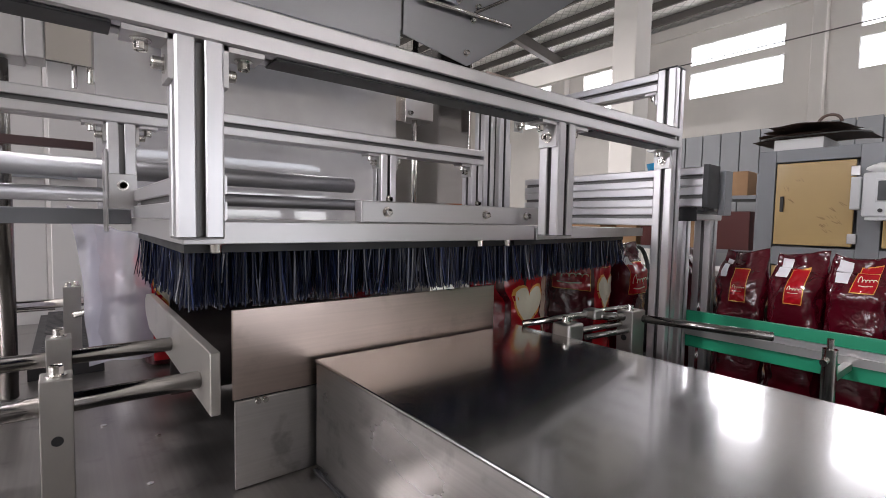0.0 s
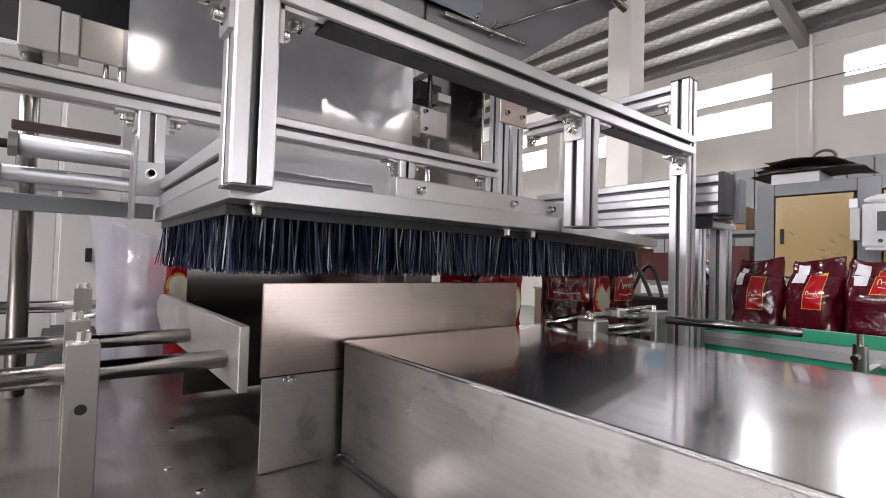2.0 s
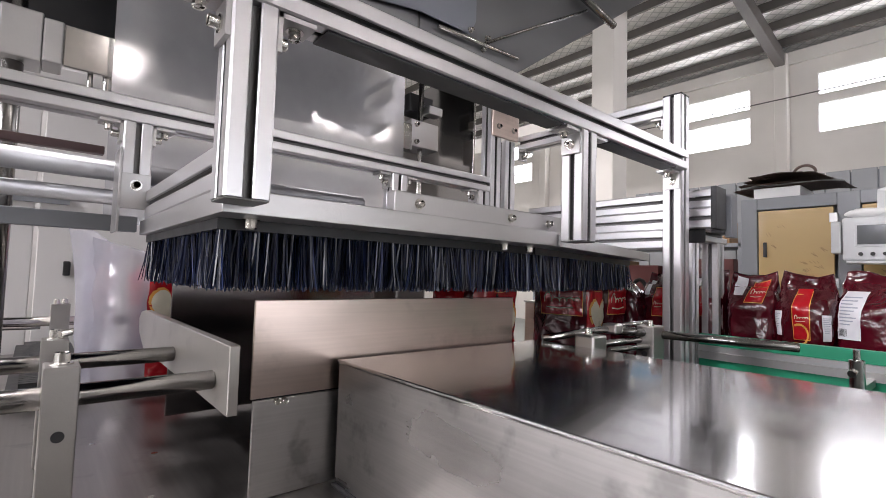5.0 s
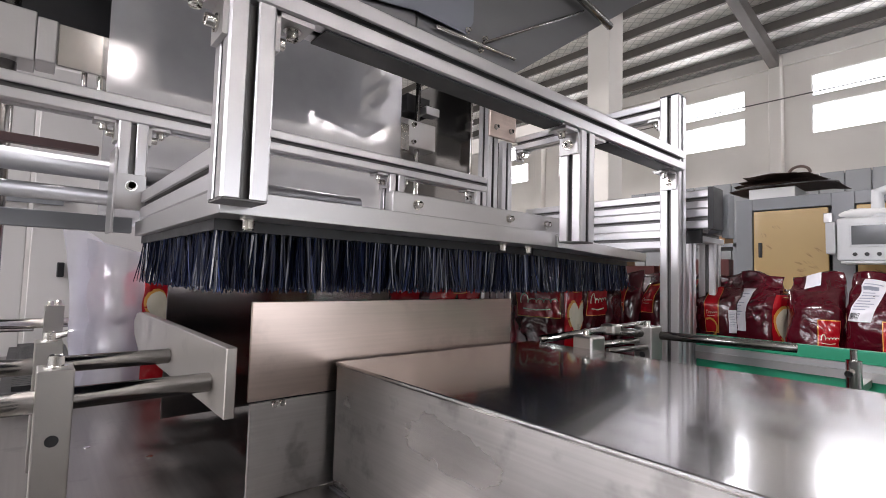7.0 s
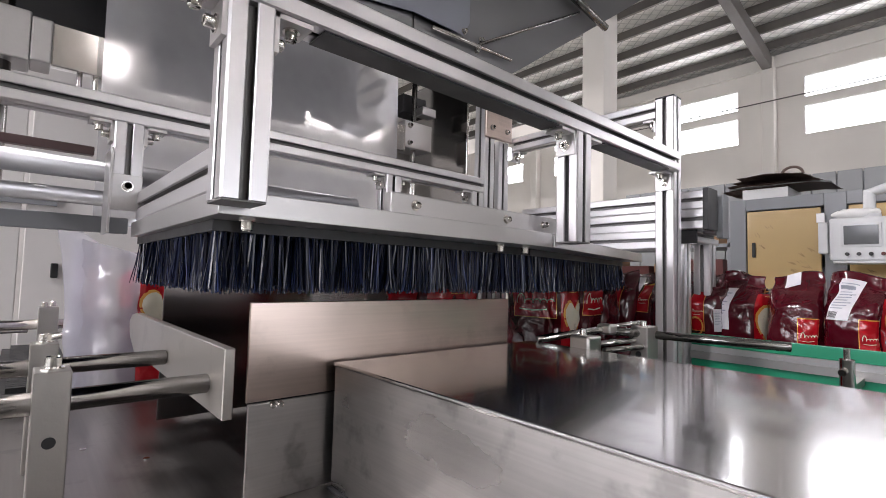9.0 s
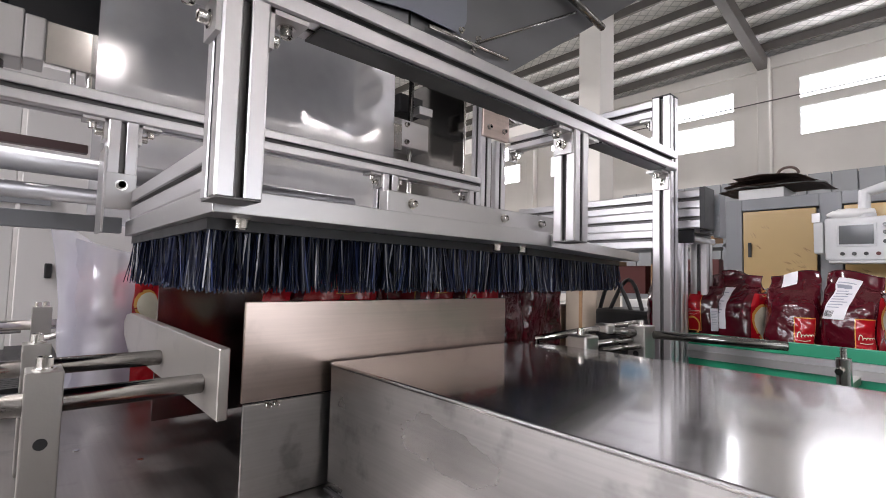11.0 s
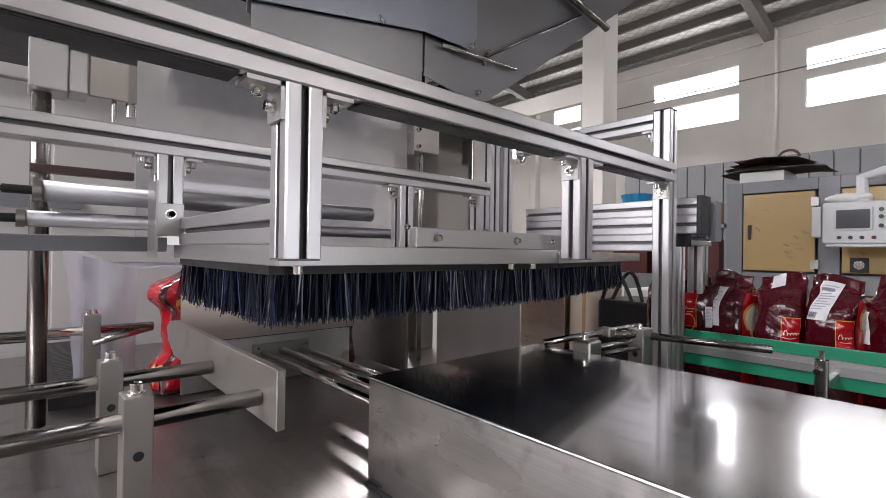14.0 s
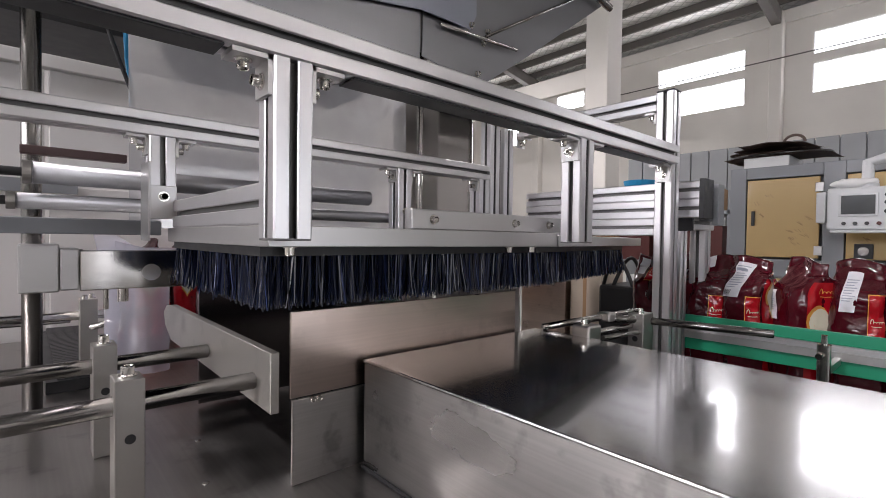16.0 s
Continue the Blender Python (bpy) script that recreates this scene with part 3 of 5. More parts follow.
for k in range(7):
    bm = bmesh.new()
    n = 12
    g = [[None] * (n + 1) for _ in range(n + 1)]
    ang = rng.uniform(-0.2, 0.2)
    cy, cx = 1.05 + rng.uniform(-0.06, 0.03), 3.97
    for i in range(n + 1):
        for j in range(n + 1):
            u, v = (i / n - 0.5) * 0.36, (j / n - 0.5) * (0.62 - 0.05 * k)
            x, y = cx + u * math.cos(ang) - v * math.sin(ang), cy + u * math.sin(ang) + v * math.cos(ang)
            z = 1.864 + 0.011 * k + 0.006 * noise.noise(Vector((x * 9, y * 9, k))) - max(0, abs(v) - 0.2) * 0.12 + (0.02 if k > 3 else 0) * math.cos(v * 6)
            g[i][j] = bm.verts.new((x, y, z))
    for i in range(n):
        for j in range(n):
            bm.faces.new((g[i][j], g[i + 1][j], g[i + 1][j + 1], g[i][j + 1]))
    bmesh.ops.solidify(bm, geom=bm.faces[:], thickness=0.005)
    part("sack", bm, FOAM if k == 1 else SACK, sk, smooth=True)
part("carry_strap", tube(bmesh.new(), [(3.9, 0.92 - 0.03 * math.cos(a) * 2, 1.95 + 0.05 * math.sin(a)) for a in [0.3 * i for i in range(0, 11)]], 0.009, 8), SACK, sk)

# shelves with cartons between the machine and the cabinet
shelf = thing("storage_shelf", (4.6, 2.0, 0), "grey steel shelf with cartons and crates", "shelf")
for z in (0.5, 1.05, 1.5):
    part("shelf_board", B(4.4, 4.9, 1.45, 3.6, z, z + 0.03), GREYPAINT, shelf)
for y in (1.45, 3.57):
    for x in (4.4, 4.87):
        part("upright", B(x, x + 0.03, y, y + 0.03, 0, 1.7), GREYPAINT, shelf)
rng = random.Random(3)
for z, ys in ((0.53, (1.5, 1.9, 2.3, 2.75, 3.1)), (1.08, (1.52, 1.8, 2.15, 2.5, 2.9, 3.2)), (1.53, (1.55, 1.95, 2.4, 2.85, 3.2))):
    for y in ys:
        red = rng.random() < 0.3
        w, h = rng.uniform(0.22, 0.33), rng.uniform(0.14, 0.34) if z < 1.5 else rng.uniform(0.1, 0.2)
        c = thing("carton", (4.6, y + w / 2, z), "red plastic crate on a shelf" if red else "brown cardboard carton on a shelf", "box", "shelf boxes")
        part("body", B(4.42, 4.75, y, y + w, z, z + h, bevel=0.004), REDBOX if red else CARD, c)
        part("flap", B(4.418, 4.58, y + 0.005, y + w - 0.005, z + h, z + h + 0.006), REDBOX if red else CARD, c)
single("blue_basin", C((4.5, 2.3, 1.75), (4.5, 2.3, 1.85), 0.12, 0.15), BLUE, "blue plastic basin on cartons", "basin")

# enclosure and old wall behind the machine
enc = thing("enclosure", (0.2, 2.25, 0), "cream sheet-metal machine enclosure with panel seams", "enclosure", kind="structure")
for x0, x1 in ((-1.9, -1.2), (-1.19, -0.5), (-0.49, 0.0), (0.012, 0.7), (0.712, 1.35)):
    part("panel", B(x0, x1, 2.2, 2.23, 0.0, 1.42, bevel=0.003), CREAMPANEL, enc)
    part("panel", B(x0, x1, 2.205, 2.235, 1.432, 1.82, bevel=0.003), CREAMPANEL, enc)
part("top_rail", B(-1.9, 1.35, 2.19, 2.24, 1.825, 1.87, bevel=0.003), CREAMPANEL, enc)
part("latch", B(0.085, 0.105, 2.185, 2.2, 1.15, 1.20, bevel=0.003), BLACK, enc)
part("warning_strip", B(-0.6, 0.09, 2.185, 2.2, 1.395, 1.44), GREYPAINT, enc)
single("old_wall", B(-3.5, 1.6, 3.4, 3.6, 0, 3.4), OLDWALL, "stained concrete render wall behind the enclosure", "wall", "structure")

# ---- the packing machine: base and table ----
base = thing("steel_bench", (0.3, 0.6, 0), "stainless bench plate with panel seams under the packing machine", "bench")
part("base_plate", B(-0.9, 1.2, -0.9, 1.15, 0.86, 0.9, bevel=0.002), BASE, base)
part("base_plate", B(-0.9, 1.2, 1.154, 2.15, 0.862, 0.8975, bevel=0.002), BASE, base)
part("skirt", B(-0.88, 1.18, -0.88, 2.13, 0.02, 0.858), STEEL, base)
rng = random.Random(2)
for x, y in ((0.14, 0.79), (0.16, 0.70), (0.25, 0.60), (0.1, 1.05), (0.17, 0.95), (0.28, 0.56), (0.05, 0.60), (0.42, 0.52), (0.12, 0.62)):
    part("countersunk_screw", C((x, y, 0.899), (x, y, 0.9012), 0.0045, seg=14), CHROME, base)

table = thing("pusher_cover", (0.58, 0.0, 0.9), "brushed stainless cover box with a dark reflecting top", "cover")
part("side_sheet", B(0.339, 0.342, -0.9, 0.687, 0.903, 1.0625), SIDE, table)
part("side_sheet", B(0.757, 0.760, -0.9, 0.687, 0.903, 1.0625), STEEL, table)
part("end_sheet", B(0.342, 0.757, -0.9, -0.897, 0.903, 1.0625), STEEL, table)
part("top_sheet", B(0.3365, 0.765, -0.9, 0.689, 1.063, 1.0680, bevel=0.0022), TOP, table)
# black sheet added on the bench to darken the gap beside the cover
part("drip_tray", B(0.775, 1.06, -0.88, 0.70, 0.9005, 0.9045), BLACK, table)
part("inner_lining", B(0.343, 0.3445, -0.9, 0.686, 0.905, 1.0625), BLACK, table)
part("bottom_gasket", B(0.334, 0.3385, -0.9, 0.687, 0.9005, 0.9045), BLACK, table)

# ---- the machine frame of slotted profiles ----
fr = thing("packing_machine", (0.6, 0.8, 0.9), "packing machine frame of slotted aluminium profiles with angle brackets", "machine frame")
W = 0.043
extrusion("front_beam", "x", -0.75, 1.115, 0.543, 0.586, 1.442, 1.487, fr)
# black strips put the shade of the unlit underside into the beam
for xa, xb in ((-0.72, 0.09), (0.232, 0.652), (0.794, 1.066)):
    part("slot_cover", B(xa, xb, 0.5465, 0.5825, 1.4388, 1.4416, bevel=0.0008), BLACK, fr, "black strip standing in for the beam's unlit underside")
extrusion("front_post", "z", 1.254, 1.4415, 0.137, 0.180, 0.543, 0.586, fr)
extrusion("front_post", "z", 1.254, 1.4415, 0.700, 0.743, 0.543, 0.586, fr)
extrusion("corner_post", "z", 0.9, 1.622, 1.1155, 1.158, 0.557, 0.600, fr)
part("end_cap", B(1.116, 1.158, 0.557, 0.6, 1.6225, 1.6265, bevel=0.001), BLACK, fr)
for x in (0.137, 0.700):
    part("end_cap", B(x + 0.001, x + 0.042, 0.544, 0.585, 1.2515, 1.2538, bevel=0.0006), SLOT, fr)
    bracket((x, 0.5645, 1.4415), (-1, 0, 0), (0, 0, -1), (0, 1, 0), fr)
    bracket((x + W, 0.5645, 1.4415), (1, 0, 0), (0, 0, -1), (0, 1, 0), fr)
bracket((1.1153, 0.5785, 1.4415), (-1, 0, 0), (0, 0, -1), (0, 1, 0), fr)
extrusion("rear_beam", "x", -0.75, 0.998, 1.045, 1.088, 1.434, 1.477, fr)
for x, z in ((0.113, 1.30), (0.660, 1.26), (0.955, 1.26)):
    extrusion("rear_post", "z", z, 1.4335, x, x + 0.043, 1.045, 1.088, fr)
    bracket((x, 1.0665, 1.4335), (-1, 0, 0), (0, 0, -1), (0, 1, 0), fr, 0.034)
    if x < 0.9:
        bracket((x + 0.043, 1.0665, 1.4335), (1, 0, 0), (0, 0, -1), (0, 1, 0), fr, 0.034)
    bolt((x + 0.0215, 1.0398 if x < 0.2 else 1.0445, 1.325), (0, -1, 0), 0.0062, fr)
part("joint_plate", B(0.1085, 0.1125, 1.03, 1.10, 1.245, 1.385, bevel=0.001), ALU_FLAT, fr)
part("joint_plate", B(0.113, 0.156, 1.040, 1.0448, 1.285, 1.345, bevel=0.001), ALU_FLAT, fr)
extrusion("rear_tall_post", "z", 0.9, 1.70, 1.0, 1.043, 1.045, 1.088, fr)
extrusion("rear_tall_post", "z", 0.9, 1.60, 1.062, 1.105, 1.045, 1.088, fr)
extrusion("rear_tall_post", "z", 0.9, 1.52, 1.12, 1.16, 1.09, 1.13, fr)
part("gusset_plate", B(0.995, 1.11, 1.036, 1.0445, 1.60, 1.70, bevel=0.002), WARM, fr)
for x in (1.02, 1.085):
    bolt((x, 1.036, 1.63), (0, -1, 0), 0.006, fr)
extrusion("top_cross_bar", "y", 0.6005, 1.0445, 1.117, 1.157, 1.578, 1.62, fr)
bracket((1.137, 0.6005, 1.5775), (0, 1, 0), (0, 0, -1), (1, 0, 0), fr, 0.03)
bracket((1.137, 1.0445, 1.5775), (0, -1, 0), (0, 0, -1), (1, 0, 0), fr, 0.03)

# brush unit hung below the frame
br = thing("brush_unit", (0.42, 0.83, 1.16), "hanging strip brush with dark navy bristles under an aluminium plate", "brush")
part("holder_plate", B(0.150, 0.698, 0.590, 1.085, 1.244, 1.269, bevel=0.001), ALU_FLAT, br)
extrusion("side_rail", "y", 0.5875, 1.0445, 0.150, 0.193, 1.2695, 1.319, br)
part("clamp_bar", B(0.37, 0.742, 0.612, 0.632, 1.2695, 1.3, bevel=0.002), ALU_FLAT, br)
for x in (0.41, 0.60, 0.70):
    bolt((x, 0.612, 1.285), (0, -1, 0), 0.005, br)
for x in (0.19, 0.60, 0.665):
    bolt((x, 0.625, 1.2438), (0, 0, -1), 0.0065, br)


def bristles(x0, x1, y0, y1, zt, zb, step, rows, rng):
    vs, fs = [], []
    nx = int((x1 - x0) / step)
    for j in range(rows):
        for i in range(nx + 1):
            edge = j < 3 or i < 3 or i > nx - 3 or j > rows - 3
            cx = x0 + (x1 - x0) * (i + 0.5 * (j % 2)) / nx
            cy = y0 + (y1 - y0) * j / max(1, rows - 1)
            lean_x, lean_y = rng.gauss(0, 0.004), rng.gauss(0, 0.004)
            for k in range(9 if edge else 4):
                a, r = rng.uniform(0, 6.28), rng.uniform(0.0, 0.0035)
                px, py = cx + r * math.cos(a), cy + r * math.sin(a)
                s = rng.uniform(1.2, 2.6)
                qx = px + lean_x + r * math.cos(a) * s + rng.gauss(0, 0.0016)
                qy = py + lean_y + r * math.sin(a) * s + rng.gauss(0, 0.0016)
                qz = zb + rng.uniform(-0.004, 0.006)
                w = 0.0011
                t0 = rng.uniform(0, 2.1)
                n = len(vs)
                mx, my, mz = (px + qx) / 2 - (qx - px) * 0.12, (py + qy) / 2 - (qy - py) * 0.12, (zt + qz) / 2
                for (X, Y, Z, ww) in ((px, py, zt, w), (mx, my, mz, w), (qx, qy, qz, w * 0.7)):
                    for q in range(3):
                        b = t0 + q * 2.094
                        vs.append((X + ww * math.cos(b), Y + ww * math.sin(b), Z))
                for lv in (0, 3):
                    for q in range(3):
                        fs.append((n + lv + q, n + lv + (q + 1) % 3, n + lv + 3 + (q + 1) % 3, n + lv + 3 + q))
    me = bpy.data.meshes.new("bristles")
    me.from_pydata(vs, [], fs)
    return me


def bristle_part(parent, origin, *a):
    me = bristles(*a)
    me.transform(Matrix.Translation(-Vector(origin)))
    me.materials.append(BRISTLE)
    ob = new("bristles", me)
    ob.parent = parent
    return tagged(ob, "dense dark navy bristles", kind="stuff")


part("bristle_block", B(0.160, 0.694, 0.642, 1.08, 1.2315, 1.2438), BLACK, br)
bristle_part(br, (0.42, 0.83, 1.16), 0.164, 0.690, 0.647, 1.076, 1.2314, 1.166, 0.0105, 30, random.Random(5))

# second brush, turned a little towards the feed lane
BR2 = 12.0
b2 = thing("brush_unit", (0.705, 0.590, 1.244), "short strip brush with navy bristles over the feed lane", "brush")
part("holder_plate", B(0.705, 1.30, 0.590, 0.86, 1.244, 1.266, bevel=0.001), ALU_FLAT, b2)
part("bristle_block", B(0.711, 1.293, 0.640, 0.855, 1.2315, 1.2438), BLACK, b2)
bristle_part(b2, (0.705, 0.590, 1.244), 0.714, 1.290, 0.645, 0.852, 1.2314, 1.166, 0.0105, 18, random.Random(6))
b2.matrix_basis = pose(0.705, 0.590, 1.244, 0, 0, BR2)

# linear module and small gantry on the far side of the frame
lm = thing("linear_module", (1.23, 0.8, 1.27), "stacked aluminium linear guide module with dark end plates", "linear module")
extrusion("rail_profile", "y", 0.525, 1.066, 1.20, 1.25, 1.366, 1.410, lm)
extrusion("rail_profile", "y", 0.525, 1.066, 1.20, 1.25, 1.318, 1.3655, lm)
extrusion("rail_profile", "y", 0.60, 1.066, 1.19, 1.25, 1.272, 1.3175, lm)
part("end_plate", B(1.195, 1.255, 0.512, 0.5245, 1.315, 1.414, bevel=0.001), BLACK, lm)
part("end_plate", B(1.27, 1.31, 0.505, 0.52, 1.30, 1.405, bevel=0.001), GREYPAINT, lm)
part("motor", B(1.256, 1.31, 0.521, 0.62, 1.31, 1.40, bevel=0.004), GREYPAINT, lm)
ga = thing("guide_gantry", (1.24, 0.55, 0.9), "small gantry of slotted profiles beside the conveyor", "gantry")
extrusion("upright", "z", 0.9, 1.288, 1.222, 1.262, 0.575, 0.612, ga)
extrusion("upright", "z", 0.9, 1.288, 1.30, 1.34, 0.545, 0.585, ga)
extrusion("top_bar", "x", 1.222, 1.36, 0.545, 0.60, 1.2885, 1.325, ga)
part("end_cap", B(1.2175, 1.2217, 0.545, 0.6, 1.285, 1.34, bevel=0.001), BLACK, ga)

# left guide: coated side plate on two bars in clamp posts
sg = thing("side_guide", (0.12, 0.9, 0.9), "beige coated side guide plate on two round bars in clamp posts", "guide")
bm = bmesh.new()
outline = [(0.708, 1.008), (0.708, 1.094), (1.30, 1.094), (1.345, 1.088), (1.375, 1.07), (1.36, 1.04), (1.30, 1.012)]
lo = [bm.verts.new((0.200, y, z)) for y, z in outline]
hi = [bm.verts.new((0.213, y, z)) for y, z in outline]
bm.faces.new(lo)
bm.faces.new(hi[::-1])
for i in range(len(outline)):
    j = (i + 1) % len(outline)
    bm.faces.new((lo[i], lo[j], hi[j], hi[i]))
bmesh.ops.recalc_face_normals(bm, faces=bm.faces)
bmesh.ops.bevel(bm, geom=bm.edges[:], offset=0.0012, segments=1, affect="EDGES")
part("guide_plate", bm, PLATE, sg)
for y, ys in ((0.768, 0.742), (1.003, 0.975)):
    rod("round_bar", (-0.62, y, 1.043), (0.200, y, 1.043), 0.0122, DARKROD, sg)
    cp = part("clamp_post", B(0.026, 0.058, y - 0.022, y + 0.022, 0.9, 1.078, bevel=0.0015), CLAMP, sg)
    bolt((0.042, y, 1.078), (0, 0, 1), 0.0075, cp)
    part("screw_hole", C((0.042, y - 0.0226, 1.005), (0.042, y - 0.02, 1.005), 0.006), BLACK, cp)

# far clamp and bars near the bag mouth
fg = thing("mouth_guide", (0.06, 1.5, 0.9), "round bars with a clamp block near the outer bag mouth", "guide")
rod("round_bar", (-0.7, 1.5, 1.062), (0.195, 1.5, 1.058), 0.011, ROD, fg)
rod("round_bar", (-0.7, 1.53, 1.045), (0.03, 1.53, 1.045), 0.007, ROD, fg)
cp = part("clamp_post", B(0.045, 0.08, 1.48, 1.52, 0.9, 1.098, bevel=0.0015), CLAMP, fg)
bolt((0.055, 1.49, 1.098), (0, 0, 1), 0.006, cp)
bolt((0.07, 1.51, 1.098), (0, 0, 1), 0.006, cp)
rod("short_bar", (0.062, 1.478, 1.03), (0.192, 1.494, 1.054), 0.008, ROD, fg)
of = thing("outfeed_conveyor", (0.0, 1.8, 0.9), "dark plastic slat chain of the outfeed conveyor", "conveyor")
part("frame", B(-0.02, 0.12, 1.42, 2.15, 0.8985, 0.925), BLACK, of)
for k in range(34):
    y = 1.43 + k * 0.021
    part("slat", B(0.0, 0.09, y, y + 0.017, 0.926, 0.936), BELT, of)

# upper cylinders along the rear beam
for z, r, x0, x1 in ((1.358, 0.0185, -0.045, 0.62), (1.31, 0.0135, -0.065, 0.92)):
    pc = thing("cross_cylinder", (x0, 1.12, z), "satin steel cross cylinder behind the rear posts", "cylinder", "cross cylinders")
    rod("barrel", (x0, 1.12, z), (x1, 1.12, z), r, CYL, pc)
    part("end_cap", C((x0 - 0.012, 1.12, z), (x0, 1.12, z), r * 1.08), CLAMP, pc)
    part("air_fitting", C((x0 - 0.05, 1.12, z), (x0 - 0.012, 1.12, z), 0.0075), BLACK, pc)
    rod("piston_rod", (-0.7, 1.12, z), (x0 - 0.05, 1.12, z), 0.005, DARKROD, pc)
lc = thing("lower_cross_rail", (0, 1.2, 1.2), "dark flat rail behind the guide cylinders", "rail")
part("rail", B(-0.6, 0.16, 1.19, 1.21, 1.255, 1.285, bevel=0.002), GREYPAINT, lc)
part("rail", B(-0.06, 0.1, 1.19, 1.21, 1.398, 1.414, bevel=0.002), DARKRAIL, lc, "dark red-brown flat rail")

# vertical columns of the sealing press
col = thing("guide_column", (0.4, 1.3, 0.9), "polished vertical guide columns of the sealing press", "guide column")
rod("column", (-0.043, 1.31, 0.9), (-0.043, 1.31, 1.969), 0.0165, DARKROD, col)
rod("column", (0.925, 1.29, 0.9), (0.925, 1.29, 1.969), 0.0085, ROD, col)
rod("column", (0.955, 1.33, 0.9), (0.955, 1.33, 1.969), 0.0085, ROD, col)
part("top_plate", B(-0.35, 1.12, 1.24, 1.595, 1.97, 2.05, bevel=0.003), BLACK, col, "dark press head over the columns")
part("drive_box", B(-0.35, 0.90, 1.60, 1.90, 1.785, 2.04, bevel=0.003), BLACK, col, "black drive box behind the press head")
part("collar", C((-0.043, 1.31, 1.95), (-0.043, 1.31, 1.9695), 0.03), CHROME, col)
part("backplate", B(0.97, 1.085, 1.501, 1.507, 1.25, 1.82), STEEL, col)
part("side_plate", B(1.077, 1.085, 1.20, 1.5005, 1.25, 1.88, bevel=0.001), JAW, col, "polished stainless side plate")
cc = part("column_clamp", B(0.895, 0.99, 1.31, 1.37, 1.715, 1.775, bevel=0.002), BLACK, col, "black clamp on the columns")
part("clamp_jaw", B(0.945, 1.0, 1.27, 1.3095, 1.708, 1.735, bevel=0.002), ALU_FLAT, cc)
bolt((0.935, 1.295, 1.735), (0, 0, 1), 0.005, cc)

press = thing("sealing_jaw", (0.4, 1.29, 1.56), "polished sealing jaw bar with slide blocks on vertical columns", "sealing jaw")
part("jaw_bar", B(0.030, 0.875, 1.265, 1.275, 1.573, 1.655, bevel=0.002), JAW, press)
part("jaw_backing", B(0.030, 0.875, 1.2755, 1.30, 1.585, 1.645, bevel=0.002), ALU_FLAT, press)
part("slide_block", B(-0.064, -0.002, 1.27, 1.35, 1.572, 1.668, bevel=0.003), ALU_FLAT, press)
part("slide_cap", B(-0.0015, 0.0295, 1.268, 1.34, 1.575, 1.66, bevel=0.003), ALU_FLAT, press)
part("slide_block", B(0.876, 0.985, 1.27, 1.35, 1.59, 1.675, bevel=0.003), ALU_FLAT, press)
bolt((0.895, 1.27, 1.605), (0, -1, 0), 0.006, press)
bolt((0.895, 1.27, 1.66), (0, -1, 0), 0.006, press)
part("ejector", C((0.105, 1.285, 1.545), (0.105, 1.285, 1.585), 0.0105), CHROME, press)
part("ejector", C((0.075, 1.285, 1.53), (0.075, 1.285, 1.585), 0.005), ROD, press)
part("suction_mark", C((0.155, 1.2635, 1.607), (0.155, 1.265, 1.607), 0.018, seg=28), ALU, press)

# hanging film curtain of the bag magazine
bm = bmesh.new()
n = 20
rowsv = []
for i in range(n + 1):
    x = 0.105 + 0.70 * i / n
    rowsv.append([bm.verts.new((x, 1.205 + 0.00004 * math.sin(i * 0.9) + 0.02 * (z - 1.3), z)) for z in (1.27, 1.4, 1.55, 1.7, 1.85)])
for p, q in zip(rowsv, rowsv[1:]):
    for k in range(4):
        bm.faces.new((p[k], q[k], q[k + 1], p[k + 1]))
single("film_curtain", bm, FILM, "clear plastic film hanging behind the rear beam", "film", smooth=True)
hs = thing("air_hose", (0.1, 1.24, 1.5), "black and blue air hoses hanging by the press", "hose")
part("hose", tube(bmesh.new(), [(0.07, 1.45, 1.79), (0.094, 1.44, 1.725), (0.12, 1.44, 1.645), (0.143, 1.44, 1.581), (0.15, 1.44, 1.53)], 0.005), BLACK, hs, "black air hose")
part("hose", tube(bmesh.new(), [(0.128, 1.452, 1.79), (0.133, 1.452, 1.724), (0.136, 1.452, 1.66), (0.143, 1.452, 1.606), (0.148, 1.452, 1.54)], 0.006), BLUE, hs, "bright blue air hose")

# chute overhead
ch = thing("chute", (0.7, 0.95, 1.66), "grey sheet-metal chute with bolts and a hinge rod", "chute")


def plate(pts, y, t, name, material, parent):
    bm = bmesh.new()
    a = [bm.verts.new((x, y, z)) for x, z in pts]
    b = [bm.verts.new((x, y + t, z)) for x, z in pts]
    bm.faces.new(a)
    bm.faces.new(b[::-1])
    for i in range(len(pts)):
        j = (i + 1) % len(pts)
        bm.faces.new((a[i], a[j], b[j], b[i]))
    bmesh.ops.recalc_face_normals(bm, faces=bm.faces)
    return part(name, bm, material, parent)


plate([(0.655, 1.69), (0.845, 1.66), (0.884, 1.682), (1.03, 1.778), (1.60, 2.175), (1.90, 2.39), (2.0, 2.8), (0.655, 2.8)], 0.95, 0.003, "front_sheet", CHUTE, ch)
plate([(0.24, 1.655), (0.645, 1.66), (0.645, 1.86), (0.24, 1.80)], 0.946, 0.003, "lower_sheet", CHUTE, ch)
plate([(0.22, 1.715), (0.64, 1.788), (0.80, 1.79), (0.82, 1.83), (0.82, 2.6), (0.22, 2.6)], 0.935, 0.003, "cover_sheet", ACRYL, ch)
part("inner_lining", B(0.235, 0.9, 0.9545, 0.957, 1.70, 2.6), SLOT, ch)
part("side_wall", B(1.2, 1.95, 0.955, 1.4, 2.5, 2.8), CHUTE, ch)
